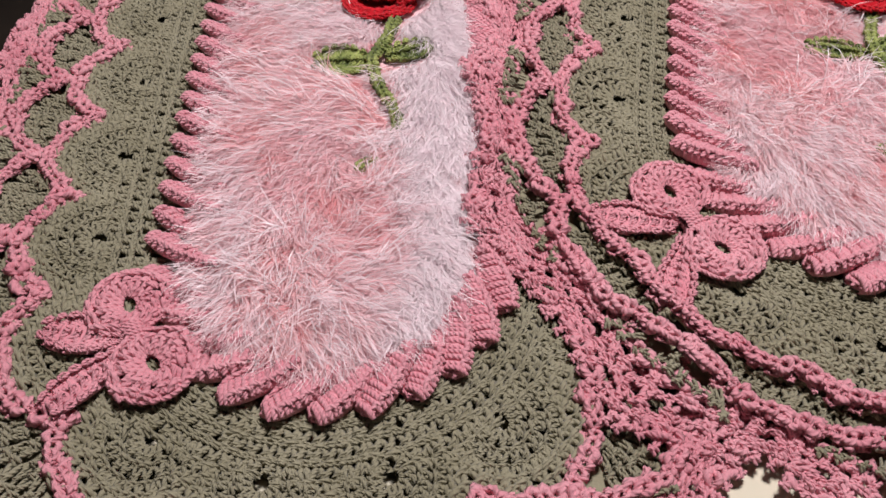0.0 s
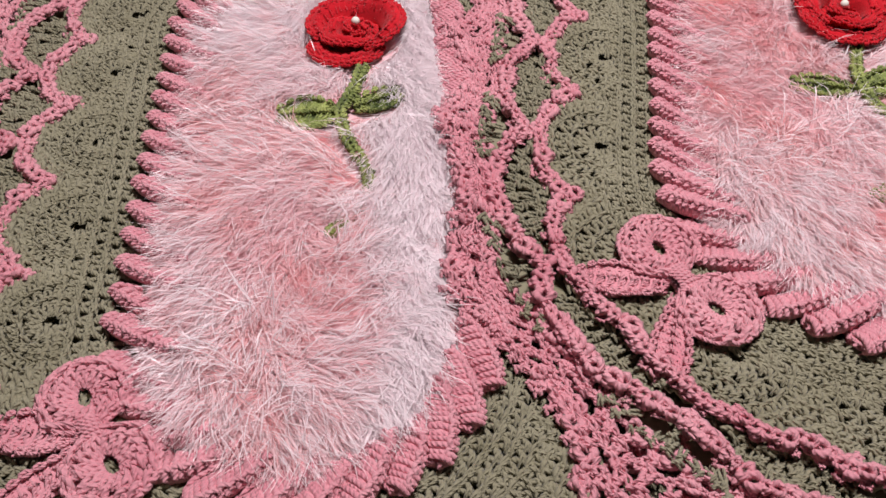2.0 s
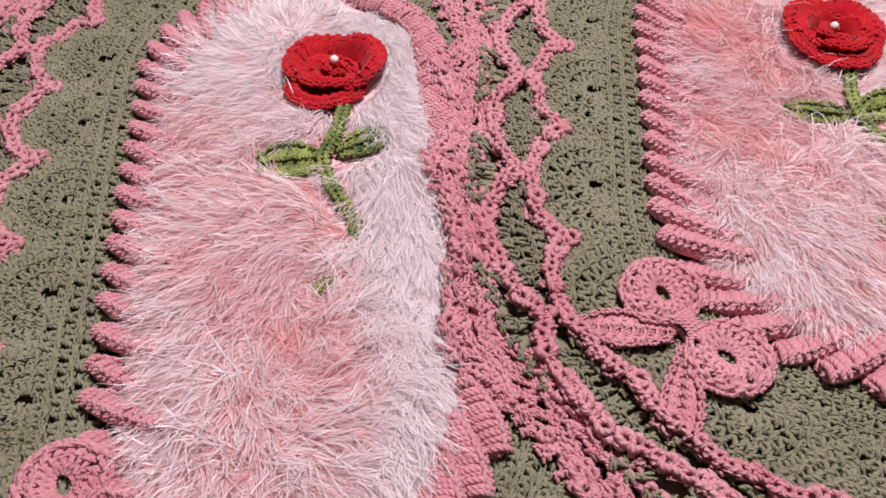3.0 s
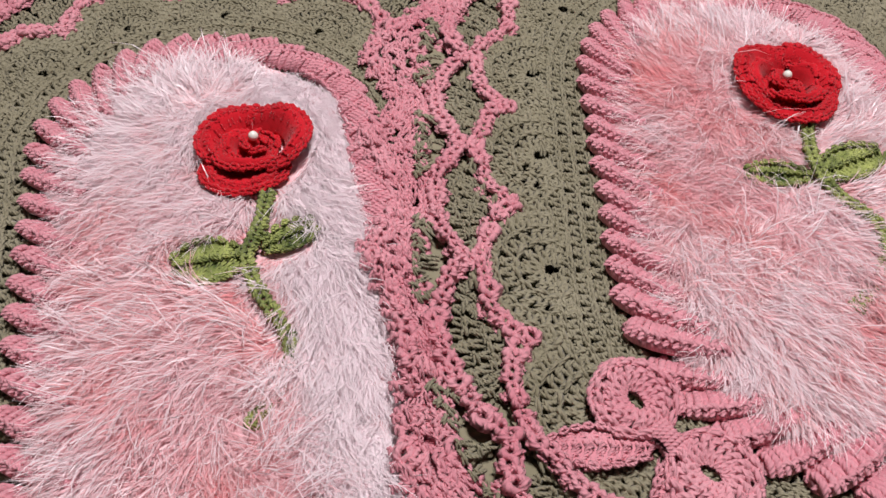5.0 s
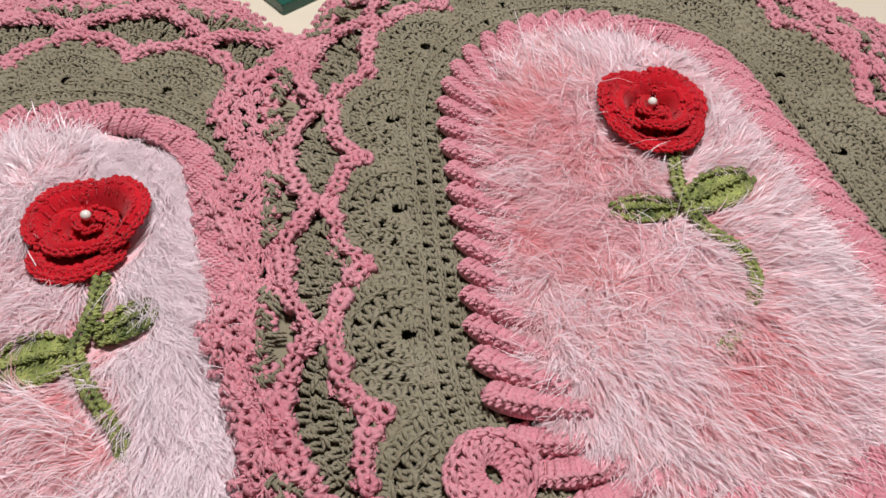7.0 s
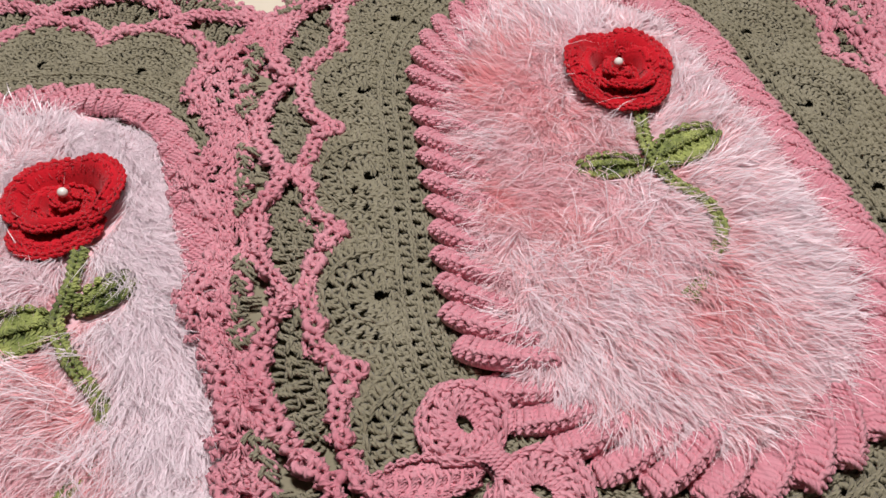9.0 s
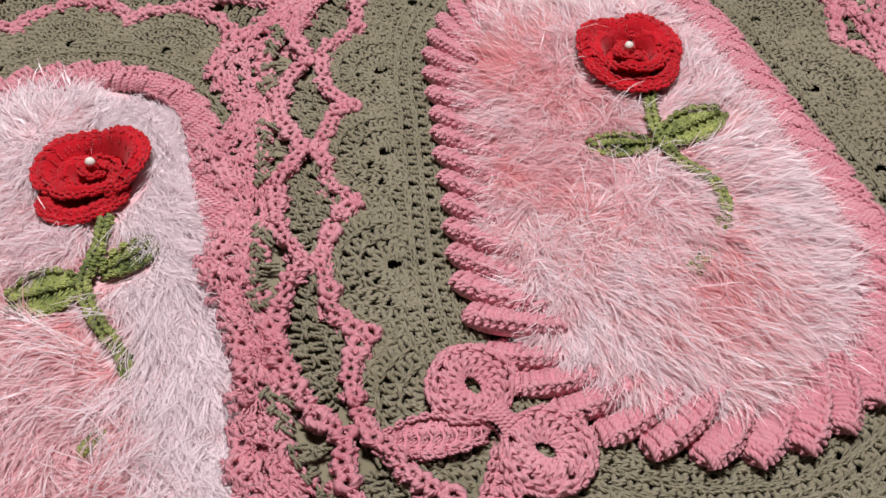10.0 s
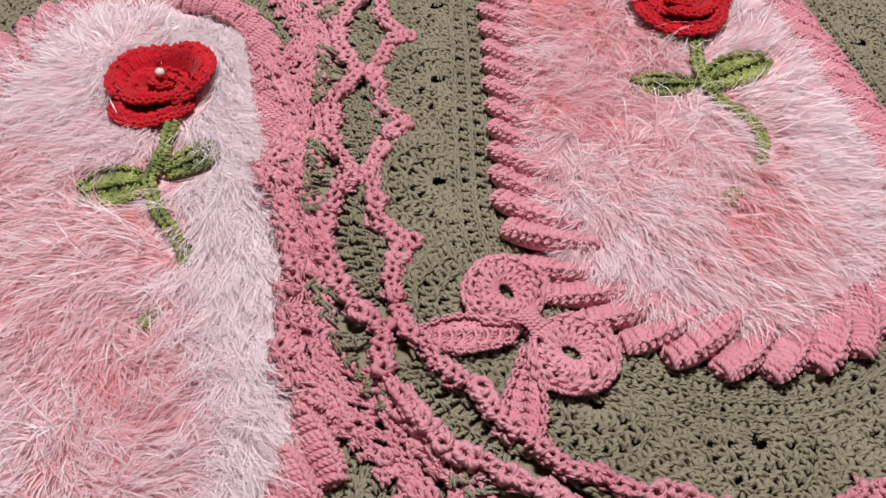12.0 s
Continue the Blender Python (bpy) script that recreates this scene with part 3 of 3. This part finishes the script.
        v = np.stack([pts - across[:, None] * wide[..., None], pts + across[:, None] * wide[..., None]], 2).reshape(-1, 3)
        k = (np.arange(n) * 8)[:, None] + np.array([0, 2, 4])[None]
        q = np.stack([k, k + 1, k + 3, k + 2], -1).reshape(-1, 4)
        # pink shade among the roots and paler lit tips, painted along each strand
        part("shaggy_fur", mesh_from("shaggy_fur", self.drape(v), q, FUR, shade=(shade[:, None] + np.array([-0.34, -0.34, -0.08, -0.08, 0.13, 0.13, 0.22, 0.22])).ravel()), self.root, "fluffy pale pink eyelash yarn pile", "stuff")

    def build_bow(self, loops, tie, tails):
        """Two puffed wheels of tall stitches, drawn in towards the knot, and two paddle-shaped tails."""
        bow = part("bow", None, self.root, "pink crochet bow with two round loops")
        base = self.drape(np.array([[*tie, 0.0]]))[0, 2] + 0.0036
        tie3 = np.array([*tie, base])
        turn = lambda count: np.linspace(0, 2 * math.pi, count, endpoint=False)[:, None]
        ray = lambda a, z=0.0: np.concatenate([np.cos(a), np.sin(a), 0 * a + z], 1)
        for c, r in loops:
            rows = Rows(self.seed + int(abs(c[0]) * 10000))
            c3 = np.array([*c, base + 0.0042])
            to = np.array([tie[0] - c[0], tie[1] - c[1], 0.0])
            to /= np.linalg.norm(to)
            across = np.array([-to[1], to[0], 0.0])

            def drawn(v):
                """Narrows the wheel at the knot and stretches its eye that way."""
                p = v - c3
                u, w = p @ to, p @ across
                far = np.hypot(u, w)
                w = w * (1 - 0.55 * smooth(0.45 * r, 1.1 * r, u)) * (0.62 + 0.38 * smooth(0.002, 0.009, far))
                u = u * (1 + 0.35 * smooth(0.011, 0.004, far))
                lift = 0.0024 * np.sin(np.clip((far - 0.003) / (r - 0.003), 0, 1) * math.pi)
                return c3 + u[:, None] * to + w[:, None] * across + (p[:, 2] + lift)[:, None] * [0, 0, 1.0]

            a = turn(17) + 0.1
            rows.lay(TREBLE, c3 + ray(a) * 0.0060, np.concatenate([np.sin(a), -np.cos(a), 0 * a], 1), ray(a), 1.62, (0.93 * r - 0.0060) / 0.0112, 1.6, 0.07)
            a = turn(round(2 * math.pi * r / 0.0062))
            rows.lay(CHAIN, c3 + ray(a) * (r - 0.0016) + [[0, 0, -0.0004]], ray(a + math.pi / 2), -ray(a), 1.15, 1.35, 1.3, 0.08)
            part("loop", rows.mesh("loop", PINK, drawn), bow, kind="stuff")
            ring_v = np.concatenate([c3 + ray(turn(32)) * k + [[0, 0, h]] for k, h in ((0.0056, -0.006), (0.0062, -0.0022), (r * 0.5, -0.0018), (r * 0.93, -0.0022), (r * 0.84, -0.0075))])
            i, j = np.meshgrid(np.arange(4), np.arange(32), indexing="ij")
            q = np.stack([i * 32 + j, i * 32 + 32 + j, i * 32 + 32 + (j + 1) % 32, i * 32 + (j + 1) % 32], -1).reshape(-1, 4)
            part("loop_back", mesh_from("loop_back", drawn(ring_v), q, PINK, np.zeros_like(ring_v), np.zeros(len(ring_v))), bow)
        way = np.array([loops[1][0][0] - loops[0][0][0], loops[1][0][1] - loops[0][0][1], 0.0])
        way /= np.linalg.norm(way)
        side = np.array([-way[1], way[0], 0])
        wraps = []
        for k in np.linspace(-0.0080, 0.0080, 7):
            a = np.linspace(-0.3, math.pi + 0.3, 9)
            wraps.append(tube(tie3 + [0, 0, 0.0040] + way * k + side * ((0.0060 + 50 * k * k) * np.cos(a))[:, None] + np.array([0, 0, 1.0]) * ((0.0062 - 30 * k * k) * np.sin(a))[:, None], np.full(9, 0.00185)))
        v, q, y = joined(wraps)
        part("knot", mesh_from("knot", v, q, PINK, y, np.random.default_rng(3).uniform(0, 1, len(v))), bow, kind="stuff")
        for k, (a, b, w) in enumerate(tails):
            self.leaf_shape("tail", bow, PINK, a, b, w, base + 0.0034, paddle=True, oval=k == 0)

    def leaf_shape(self, name, parent, mat, a, b, width, z, rib=False, label="", paddle=False, oval=False):
        """A leaf of stitches: ribs out from the middle line to both sides, and a rim of chain."""
        rows = Rows(self.seed + int(abs(a[0]) * 1e5 + abs(b[1]) * 1e5) % 5000)
        a, b = np.array([*a, z]), np.array([*b, z])
        way = b - a
        size = np.linalg.norm(way)
        way /= size
        side = np.array([-way[1], way[0], 0])
        n = max(5, round(size / 0.0068))
        f = (np.arange(n) + 0.5) / n
        w = width / 2 * np.sin(math.pi * np.clip(f * 0.86 + 0.09, 0, 1)) ** 0.7
        if paddle and not oval:
            w = width * 0.54 * (0.42 + 0.58 * smooth(0.0, 0.62, f)) * np.sqrt(np.clip(1 - (np.clip(f - 0.72, 0, 1) / 0.33) ** 2, 0.1, 1))
        mid = a + way * (f * size)[:, None]
        if paddle:
            mid = mid + [0, 0, 0.0014]
        lean = way * 0.35
        thick = 1.5 if paddle else 1.15
        for sign in (-1, 1):
            rows.lay(TREBLE, mid, np.tile(-way * sign, (n, 1)), np.tile(side * sign + lean + [0, 0, -0.08], (n, 1)), 1.8 if paddle else 1.5, w / 0.0115, thick)
            ring = mid + side * sign * (w - 0.0008)[:, None] + way * 0.003
            rows.lay(CHAIN, ring, np.gradient(ring, axis=0), np.tile(side, (n, 1)), 0.95, 0.95, 1.1)
        if rib:
            rows.lay(CHAIN, mid + [0, 0, 0.0012], np.tile(way, (n, 1)), np.tile(side, (n, 1)), 0.9, 0.8, 1.0)
        g = np.concatenate([mid - side * w[:, None] * 0.92, mid + [0, 0, 0.0], mid + side * w[:, None] * 0.92]) - [0, 0, 0.0012]
        i, j = np.meshgrid(np.arange(2), np.arange(n - 1), indexing="ij")
        q = np.stack([i * n + j, i * n + j + 1, (i + 1) * n + j + 1, (i + 1) * n + j], -1).reshape(-1, 4)
        rows.v.append(g), rows.q.append(q + rows.n), rows.y.append(np.zeros_like(g)), rows.s.append(np.zeros(len(g)))
        rows.n += len(g)
        rows.lay(CHAIN, (b - way * 0.001)[None], side[None], way[None], 1.1, 1.0, 1.0)
        return part(name, rows.mesh(name, mat), parent, label, "stuff" if paddle else "")

    def rose_petal(self, rose, base, r, k, a0, a1, f0, f1, z0, high, off_x, off_y):
        """A cupped petal from angle a0 to a1: it rises from its foot and its lip rolls over outwards."""
        rows = Rows(self.seed + 40 + k)
        count = max(9, round(math.radians(a1 - a0) * r * f1 / 0.0042))
        u = np.linspace(0, 1, count)
        a = np.radians(a0 + (a1 - a0) * u)
        lip = np.sin(math.pi * np.clip(u, 0.04, 0.96)) ** 0.30
        wav = 1 + 0.05 * np.sin(3 * a + k * 2.1)
        rib = 0.0005 * np.cos(math.pi * np.arange(count))

        def skin(t, inset=0.0, sink=0.0):
            reach = (f0 + (f1 - f0) * lip * t) * wav * r - inset
            rise = z0 + high * lip * math.sin(0.74 * math.pi * t) * (1 + 0.08 * np.sin(5 * a + k)) + rib - sink
            return base + np.stack([np.cos(a) * reach + off_x * r, np.sin(a) * reach + off_y * r, rise], -1)

        on = np.stack([np.sin(a), -np.cos(a), 0 * a], -1)
        tops = np.linspace(0, 1, 9)
        g = np.concatenate([skin(t) for t in tops] + [skin(t, 0.0012, 0.0022) for t in tops[::-1]])
        m = 18
        i, j = np.meshgrid(np.arange(m), np.arange(count - 1), indexing="ij")
        n = (i + 1) % m
        q = np.stack([i * count + j, i * count + j + 1, n * count + j + 1, n * count + j], -1).reshape(-1, 4)
        rows.v.append(g), rows.q.append(q), rows.y.append(np.zeros_like(g)), rows.s.append(np.zeros(len(g)))
        rows.n += len(g)
        steps = max(2, round((f1 - f0) * r / 0.0062))
        for t in np.arange(steps // 2, steps) / steps:
            foot, head = skin(t, 0, 0.0008), skin(t + 1 / steps, 0, 0.0008)
            way = head - foot
            rows.lay(DOUBLE, foot, on, way, 0.86 * f1 ** 0.15, np.linalg.norm(way, axis=1) / 0.0062, 0.42, 0.06)
        rim = skin(1.0)
        rows.lay(CHAIN, rim, on, np.stack([np.cos(a), np.sin(a), 0 * a - 0.5], -1), 0.86, 1.0, 1.05, 0.08)
        part("rose_petal", rows.mesh("rose_petal", RED), rose)

    def build_rose(self, c, r, petals, z):
        """A rose rolled from one long ruffled strip, with a bead in its heart."""
        rose = part("rose", None, self.root, "red crochet rose with a pearl bead")
        for k, petal in enumerate(petals):
            self.rose_petal(rose, np.array([*c, z]), r, k, *petal)
        bm = bmesh.new()
        bmesh.ops.create_uvsphere(bm, u_segments=16, v_segments=10, radius=0.0034)
        bmesh.ops.translate(bm, verts=bm.verts, vec=(c[0], c[1] + 0.003, z + 0.0165))
        me = bpy.data.meshes.new("pearl")
        bm.to_mesh(me)
        bm.free()
        me.polygons.foreach_set("use_smooth", np.ones(len(me.polygons), bool))
        me.materials.append(PEARL)
        part("pearl", me, rose, "glossy cream pearl bead")

    def build_stem(self, points, z):
        rows = Rows(self.seed + 60)
        p = arc([(*q, z) for q in points], 60)
        u = np.linspace(0, 1, 60)
        p[:, 2] -= 0.0060 * smooth(0.55, 0.75, u) - 0.0030 * smooth(0.85, 1.0, u)
        run = np.r_[0, np.cumsum(np.linalg.norm(np.diff(p, axis=0), axis=1))]
        at = np.arange(0, run[-1], 0.0046)
        q = np.stack([np.interp(at, run, p[:, k]) for k in range(3)], -1)
        t = np.gradient(q, axis=0)
        rows.lay(KNOT, q, t, np.cross([0, 0, 1], t), 0.8, 1.0, 1.1)
        part("stem", rows.mesh("stem", LEAF), self.root, "variegated green crocheted stem", "stuff")


def comb_slim(c, away):
    """Fur strokes of the narrow rug: a swirl in the lower half, combed outward above and down along one side."""
    low = smooth(0.06, -0.06, c[:, 1])[:, None]
    swirl = np.stack([-(c[:, 1] + 0.13), c[:, 0] + 0.165], -1) / 0.06
    swirl /= np.linalg.norm(swirl, axis=1)[:, None] + 0.3
    band = smooth(0.15, 0.5, (c[:, 0] + 0.200 + 0.15 * c[:, 1]) / 0.1)[:, None]
    way = away * 0.8 + swirl * 0.75 * low + np.array([-0.25, -0.45]) * (1 - low)
    return way * (1 - band) + band * np.array([0.22, -0.9])


def comb_wide(c, away):
    """Fur strokes of the broad rug: outward, and sweeping down across its lower half."""
    low = smooth(0.12, -0.02, c[:, 1])[:, None]
    return away * 0.9 + np.array([0.55, -0.55]) * low + np.array([-0.15, -0.1]) * (1 - low)


def blot(xy, x, y, size):
    return np.exp(-((xy[:, 0] - x) ** 2 + (xy[:, 1] - y) ** 2) / size**2)


def sheen_slim(xy):
    """Sheen of the combed narrow panel painted as strand colour: whiter band and top, pinker patches."""
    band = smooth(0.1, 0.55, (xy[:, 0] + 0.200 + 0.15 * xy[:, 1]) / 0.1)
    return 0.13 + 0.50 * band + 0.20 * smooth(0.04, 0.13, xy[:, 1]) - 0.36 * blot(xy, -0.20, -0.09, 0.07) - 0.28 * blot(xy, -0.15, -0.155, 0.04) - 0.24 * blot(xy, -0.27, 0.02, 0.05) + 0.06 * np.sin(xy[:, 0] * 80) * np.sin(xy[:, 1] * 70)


def sheen_wide(xy):
    # pale sheen and pinker patches, painted into the broad panel's strand colour
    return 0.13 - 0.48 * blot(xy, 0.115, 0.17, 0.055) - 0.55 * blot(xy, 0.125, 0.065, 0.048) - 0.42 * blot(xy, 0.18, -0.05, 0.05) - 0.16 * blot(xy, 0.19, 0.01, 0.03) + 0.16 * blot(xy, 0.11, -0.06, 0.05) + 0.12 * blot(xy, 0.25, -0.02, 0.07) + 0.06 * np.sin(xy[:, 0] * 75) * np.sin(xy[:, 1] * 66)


def bare_patch(rose, r, leaves, stem):
    """Where the sewn-on flower lies and no fur grows."""
    line = arc([(*p, 0) for p in stem], 80)[:, :2]
    line = np.concatenate([line[:50], line[76:]])

    def inside(xy, more):
        hit = np.linalg.norm(xy - np.array(rose), axis=1) < r * 1.0 + more
        hit |= np.min(np.linalg.norm(xy[:, None] - line[None], axis=2), axis=1) < 0.0066 + more
        for a, b, w in leaves:
            a, b = np.array(a), np.array(b)
            way = b - a
            size = np.linalg.norm(way)
            way /= size
            x = (xy - (a + b) / 2) @ way / (size / 2)
            y = (xy - (a + b) / 2) @ np.array([-way[1], way[0]]) / (w / 2 + 0.0005 + more)
            hit |= x * x + y * y < 1
        return hit

    return inside


def build_rug(rug, rose, r, rose_petals, leaves, stem, comb_way, sheen_tone, trim, bow, z, twist):
    rug.build_backing()
    rug.build_band()
    rug.build_shells()
    rug.build_cords()
    rug.build_lace()
    rug.build_petals(bow[0], *twist)
    rug.build_fur(bare_patch(rose, r, leaves, stem), comb_way, sheen_tone, trim)
    rug.build_rose(rose, r, rose_petals, z)
    for a, b, w in leaves:
        rug.leaf_shape("leaf", rug.root, LEAF, a, b, w, z + 0.0058, True, "variegated green crocheted leaf")
    rug.build_stem(stem, z + 0.0068)
    rug.build_bow(*bow)


# ---------------------------------------------------------------- the room
def box(name, lo, hi, mat, parent=None, bevel=0.0):
    bm = bmesh.new()
    bmesh.ops.create_cube(bm, size=1)
    lo, hi = Vector(lo), Vector(hi)
    for v in bm.verts:
        v.co = Vector((v.co[k] + 0.5) * (hi[k] - lo[k]) + lo[k] for k in range(3))
    if bevel:
        bmesh.ops.bevel(bm, geom=bm.edges[:], offset=bevel, segments=3, affect="EDGES", profile=0.5)
    me = bpy.data.meshes.new(name)
    bm.to_mesh(me)
    bm.free()
    me.materials.append(mat)
    ob = new(name, me)
    ob.parent = parent
    return ob


TOP = -0.0085  # the table's top
tagged(box("floor", (-2.2, -2.0, TOP - 0.80), (2.2, 2.2, TOP - 0.75), FLOOR), "dark brown floor under the table", "floor", kind="structure")
for k, (lo, hi) in enumerate((((-2.3, -2.1, TOP - 0.75), (-2.2, 2.3, 1.7)), ((2.2, -2.1, TOP - 0.75), (2.3, 2.3, 1.7)), ((-2.2, 2.2, TOP - 0.75), (2.2, 2.3, 1.7)), ((-2.2, -2.1, TOP - 0.75), (2.2, -2.0, 1.7)))):
    tagged(box("wall_%d" % (k + 1), lo, hi, WALL), "plain grey painted room wall", "wall", kind="structure")
tagged(box("ceiling", (-2.3, -2.1, 1.7), (2.3, 2.3, 1.8), WALL), "plain grey painted ceiling", "ceiling", kind="structure")
table = tagged(new("table"), "cream laminate table under the rugs", "table")
box("tabletop", (-0.432, -0.62, TOP - 0.03), (0.85, 0.62, TOP), TABLE, table, 0.006)
for x in (-0.39, 0.80):
    for y in (-0.57, 0.57):
        box("leg", (x - 0.025, y - 0.025, TOP - 0.75), (x + 0.025, y + 0.025, TOP - 0.03), TABLE, table, 0.004)

# a block of bottle-green glass on the table beyond the rugs
GLASS, glass_tree, glass_bsdf = material("green_glass", (0.06, 0.26, 0.19), 0.04)
glass_bsdf.inputs["Transmission Weight"].default_value, glass_bsdf.inputs["IOR"].default_value = 0.6, 1.5
block = box("glass_tray", (0, 0, 0), (0.075, 0.055, 0.011), GLASS, None, 0.0015)
block.matrix_basis = pose(-0.0610, 0.3400, TOP, 0, 0, 33)
tagged(block, "thick dark green glass tray on the cream table", "glass tray")

# ---------------------------------------------------------------- the rugs
# rose petals: first and last angle, foot, lip, height of the foot, rise, shift
SLIM_ROSE = ((0, 360, 0.02, 0.66, 0.003, 0.002, 0, 0), (186, 336, 0.42, 1.08, 0.002, 0.0095, -0.08, -0.12), (62, 224, 0.50, 1.03, 0.003, 0.0165, -0.02, 0.02), (-66, 108, 0.50, 0.99, 0.004, 0.0180, 0.05, 0.06),
             (198, 322, 0.44, 0.78, 0.006, 0.0150, -0.06, -0.02), (112, 214, 0.30, 0.52, 0.004, 0.0100, -0.04, 0.02), (30, 330, 0.09, 0.23, 0.004, 0.0110, 0.02, 0.06))
WIDE_ROSE = ((0, 360, 0.02, 0.66, 0.003, 0.002, 0, 0), (66, 210, 0.50, 1.00, 0.003, 0.0170, -0.04, 0.04), (-42, 110, 0.50, 1.02, 0.004, 0.0170, 0.03, 0.02), (174, 354, 0.62, 1.05, 0.003, 0.0150, 0.0, -0.06),
             (106, 216, 0.40, 0.70, 0.005, 0.0150, -0.06, 0.02), (210, 350, 0.38, 0.62, 0.005, 0.0150, 0.05, -0.02), (-16, 70, 0.38, 0.62, 0.005, 0.0135, 0.06, 0.04), (60, 340, 0.10, 0.26, 0.004, 0.0125, 0.02, 0.06))
slim = Rug(SLIM, 20, ((0, (-0.354, -0.025)), (1, (-0.341, -0.102)), (2, (-0.324, -0.176)), (4, (-0.251, -0.306)), (7, (-0.065, -0.272)), (14, (-0.128, 0.286)), (15, (-0.224, 0.317))), drape_slim, "olive and pink crochet rug with a narrow fluffy oval", lambda p: WIDE.out(p) < 0.107, 11, None, (0.061, 0.088, 0.094, 0.122, 0.131, 0.75))
build_rug(slim, (-0.188, 0.1025), 0.0348, SLIM_ROSE, (((-0.186, 0.013), (-0.229, 0.005), 0.035), ((-0.178, 0.018), (-0.146, 0.037), 0.022)),
          ((-0.177, 0.062), (-0.180, 0.035), (-0.186, 0.010), (-0.1765, -0.017), (-0.158, -0.049), (-0.161, -0.076), (-0.1765, -0.101)), comb_slim, sheen_slim, 0.62,
          ((((-0.2895, -0.2270), 0.0245), ((-0.2625, -0.2640), 0.0255)), (-0.2785, -0.2465), (((-0.284, -0.250), (-0.332, -0.250), 0.025), ((-0.280, -0.256), (-0.309, -0.297), 0.019))), 0.0045, (0.0222, 1.0, 0.92))
wide = Rug(WIDE, 16, ((0, (0.0, 0.0035)), (-1, (0.0, 0.1035)), (-2, (0.01, 0.193)), (-3, (0.053, 0.270)), (2, (0.068, -0.172))), drape_wide, "olive and pink crochet rug with broad fluffy oval lapping another rug", None, 5, (0.70, 0.77, 1.02, 0.93), (0.058, 0.082, 0.088, 0.111, 0.126, 0.92))
build_rug(wide, (0.198, 0.1625), 0.038, WIDE_ROSE, (((0.190, 0.073), (0.145, 0.077), 0.022), ((0.194, 0.074), (0.246, 0.096), 0.030)),
          ((0.201, 0.122), (0.194, 0.088), (0.198, 0.056), (0.215, 0.032), (0.216, 0.008), (0.204, -0.012), (0.190, -0.026), (0.1765, -0.038)), comb_wide, sheen_wide, 0.5,
          ((((0.0325, -0.0925), 0.0255), ((0.0635, -0.1365), 0.0260)), (0.0445, -0.1165), (((0.036, -0.121), (-0.018, -0.118), 0.025), ((0.041, -0.129), (0.029, -0.187), 0.021))), 0.0045, (0.0215, 1.02, 1.1))
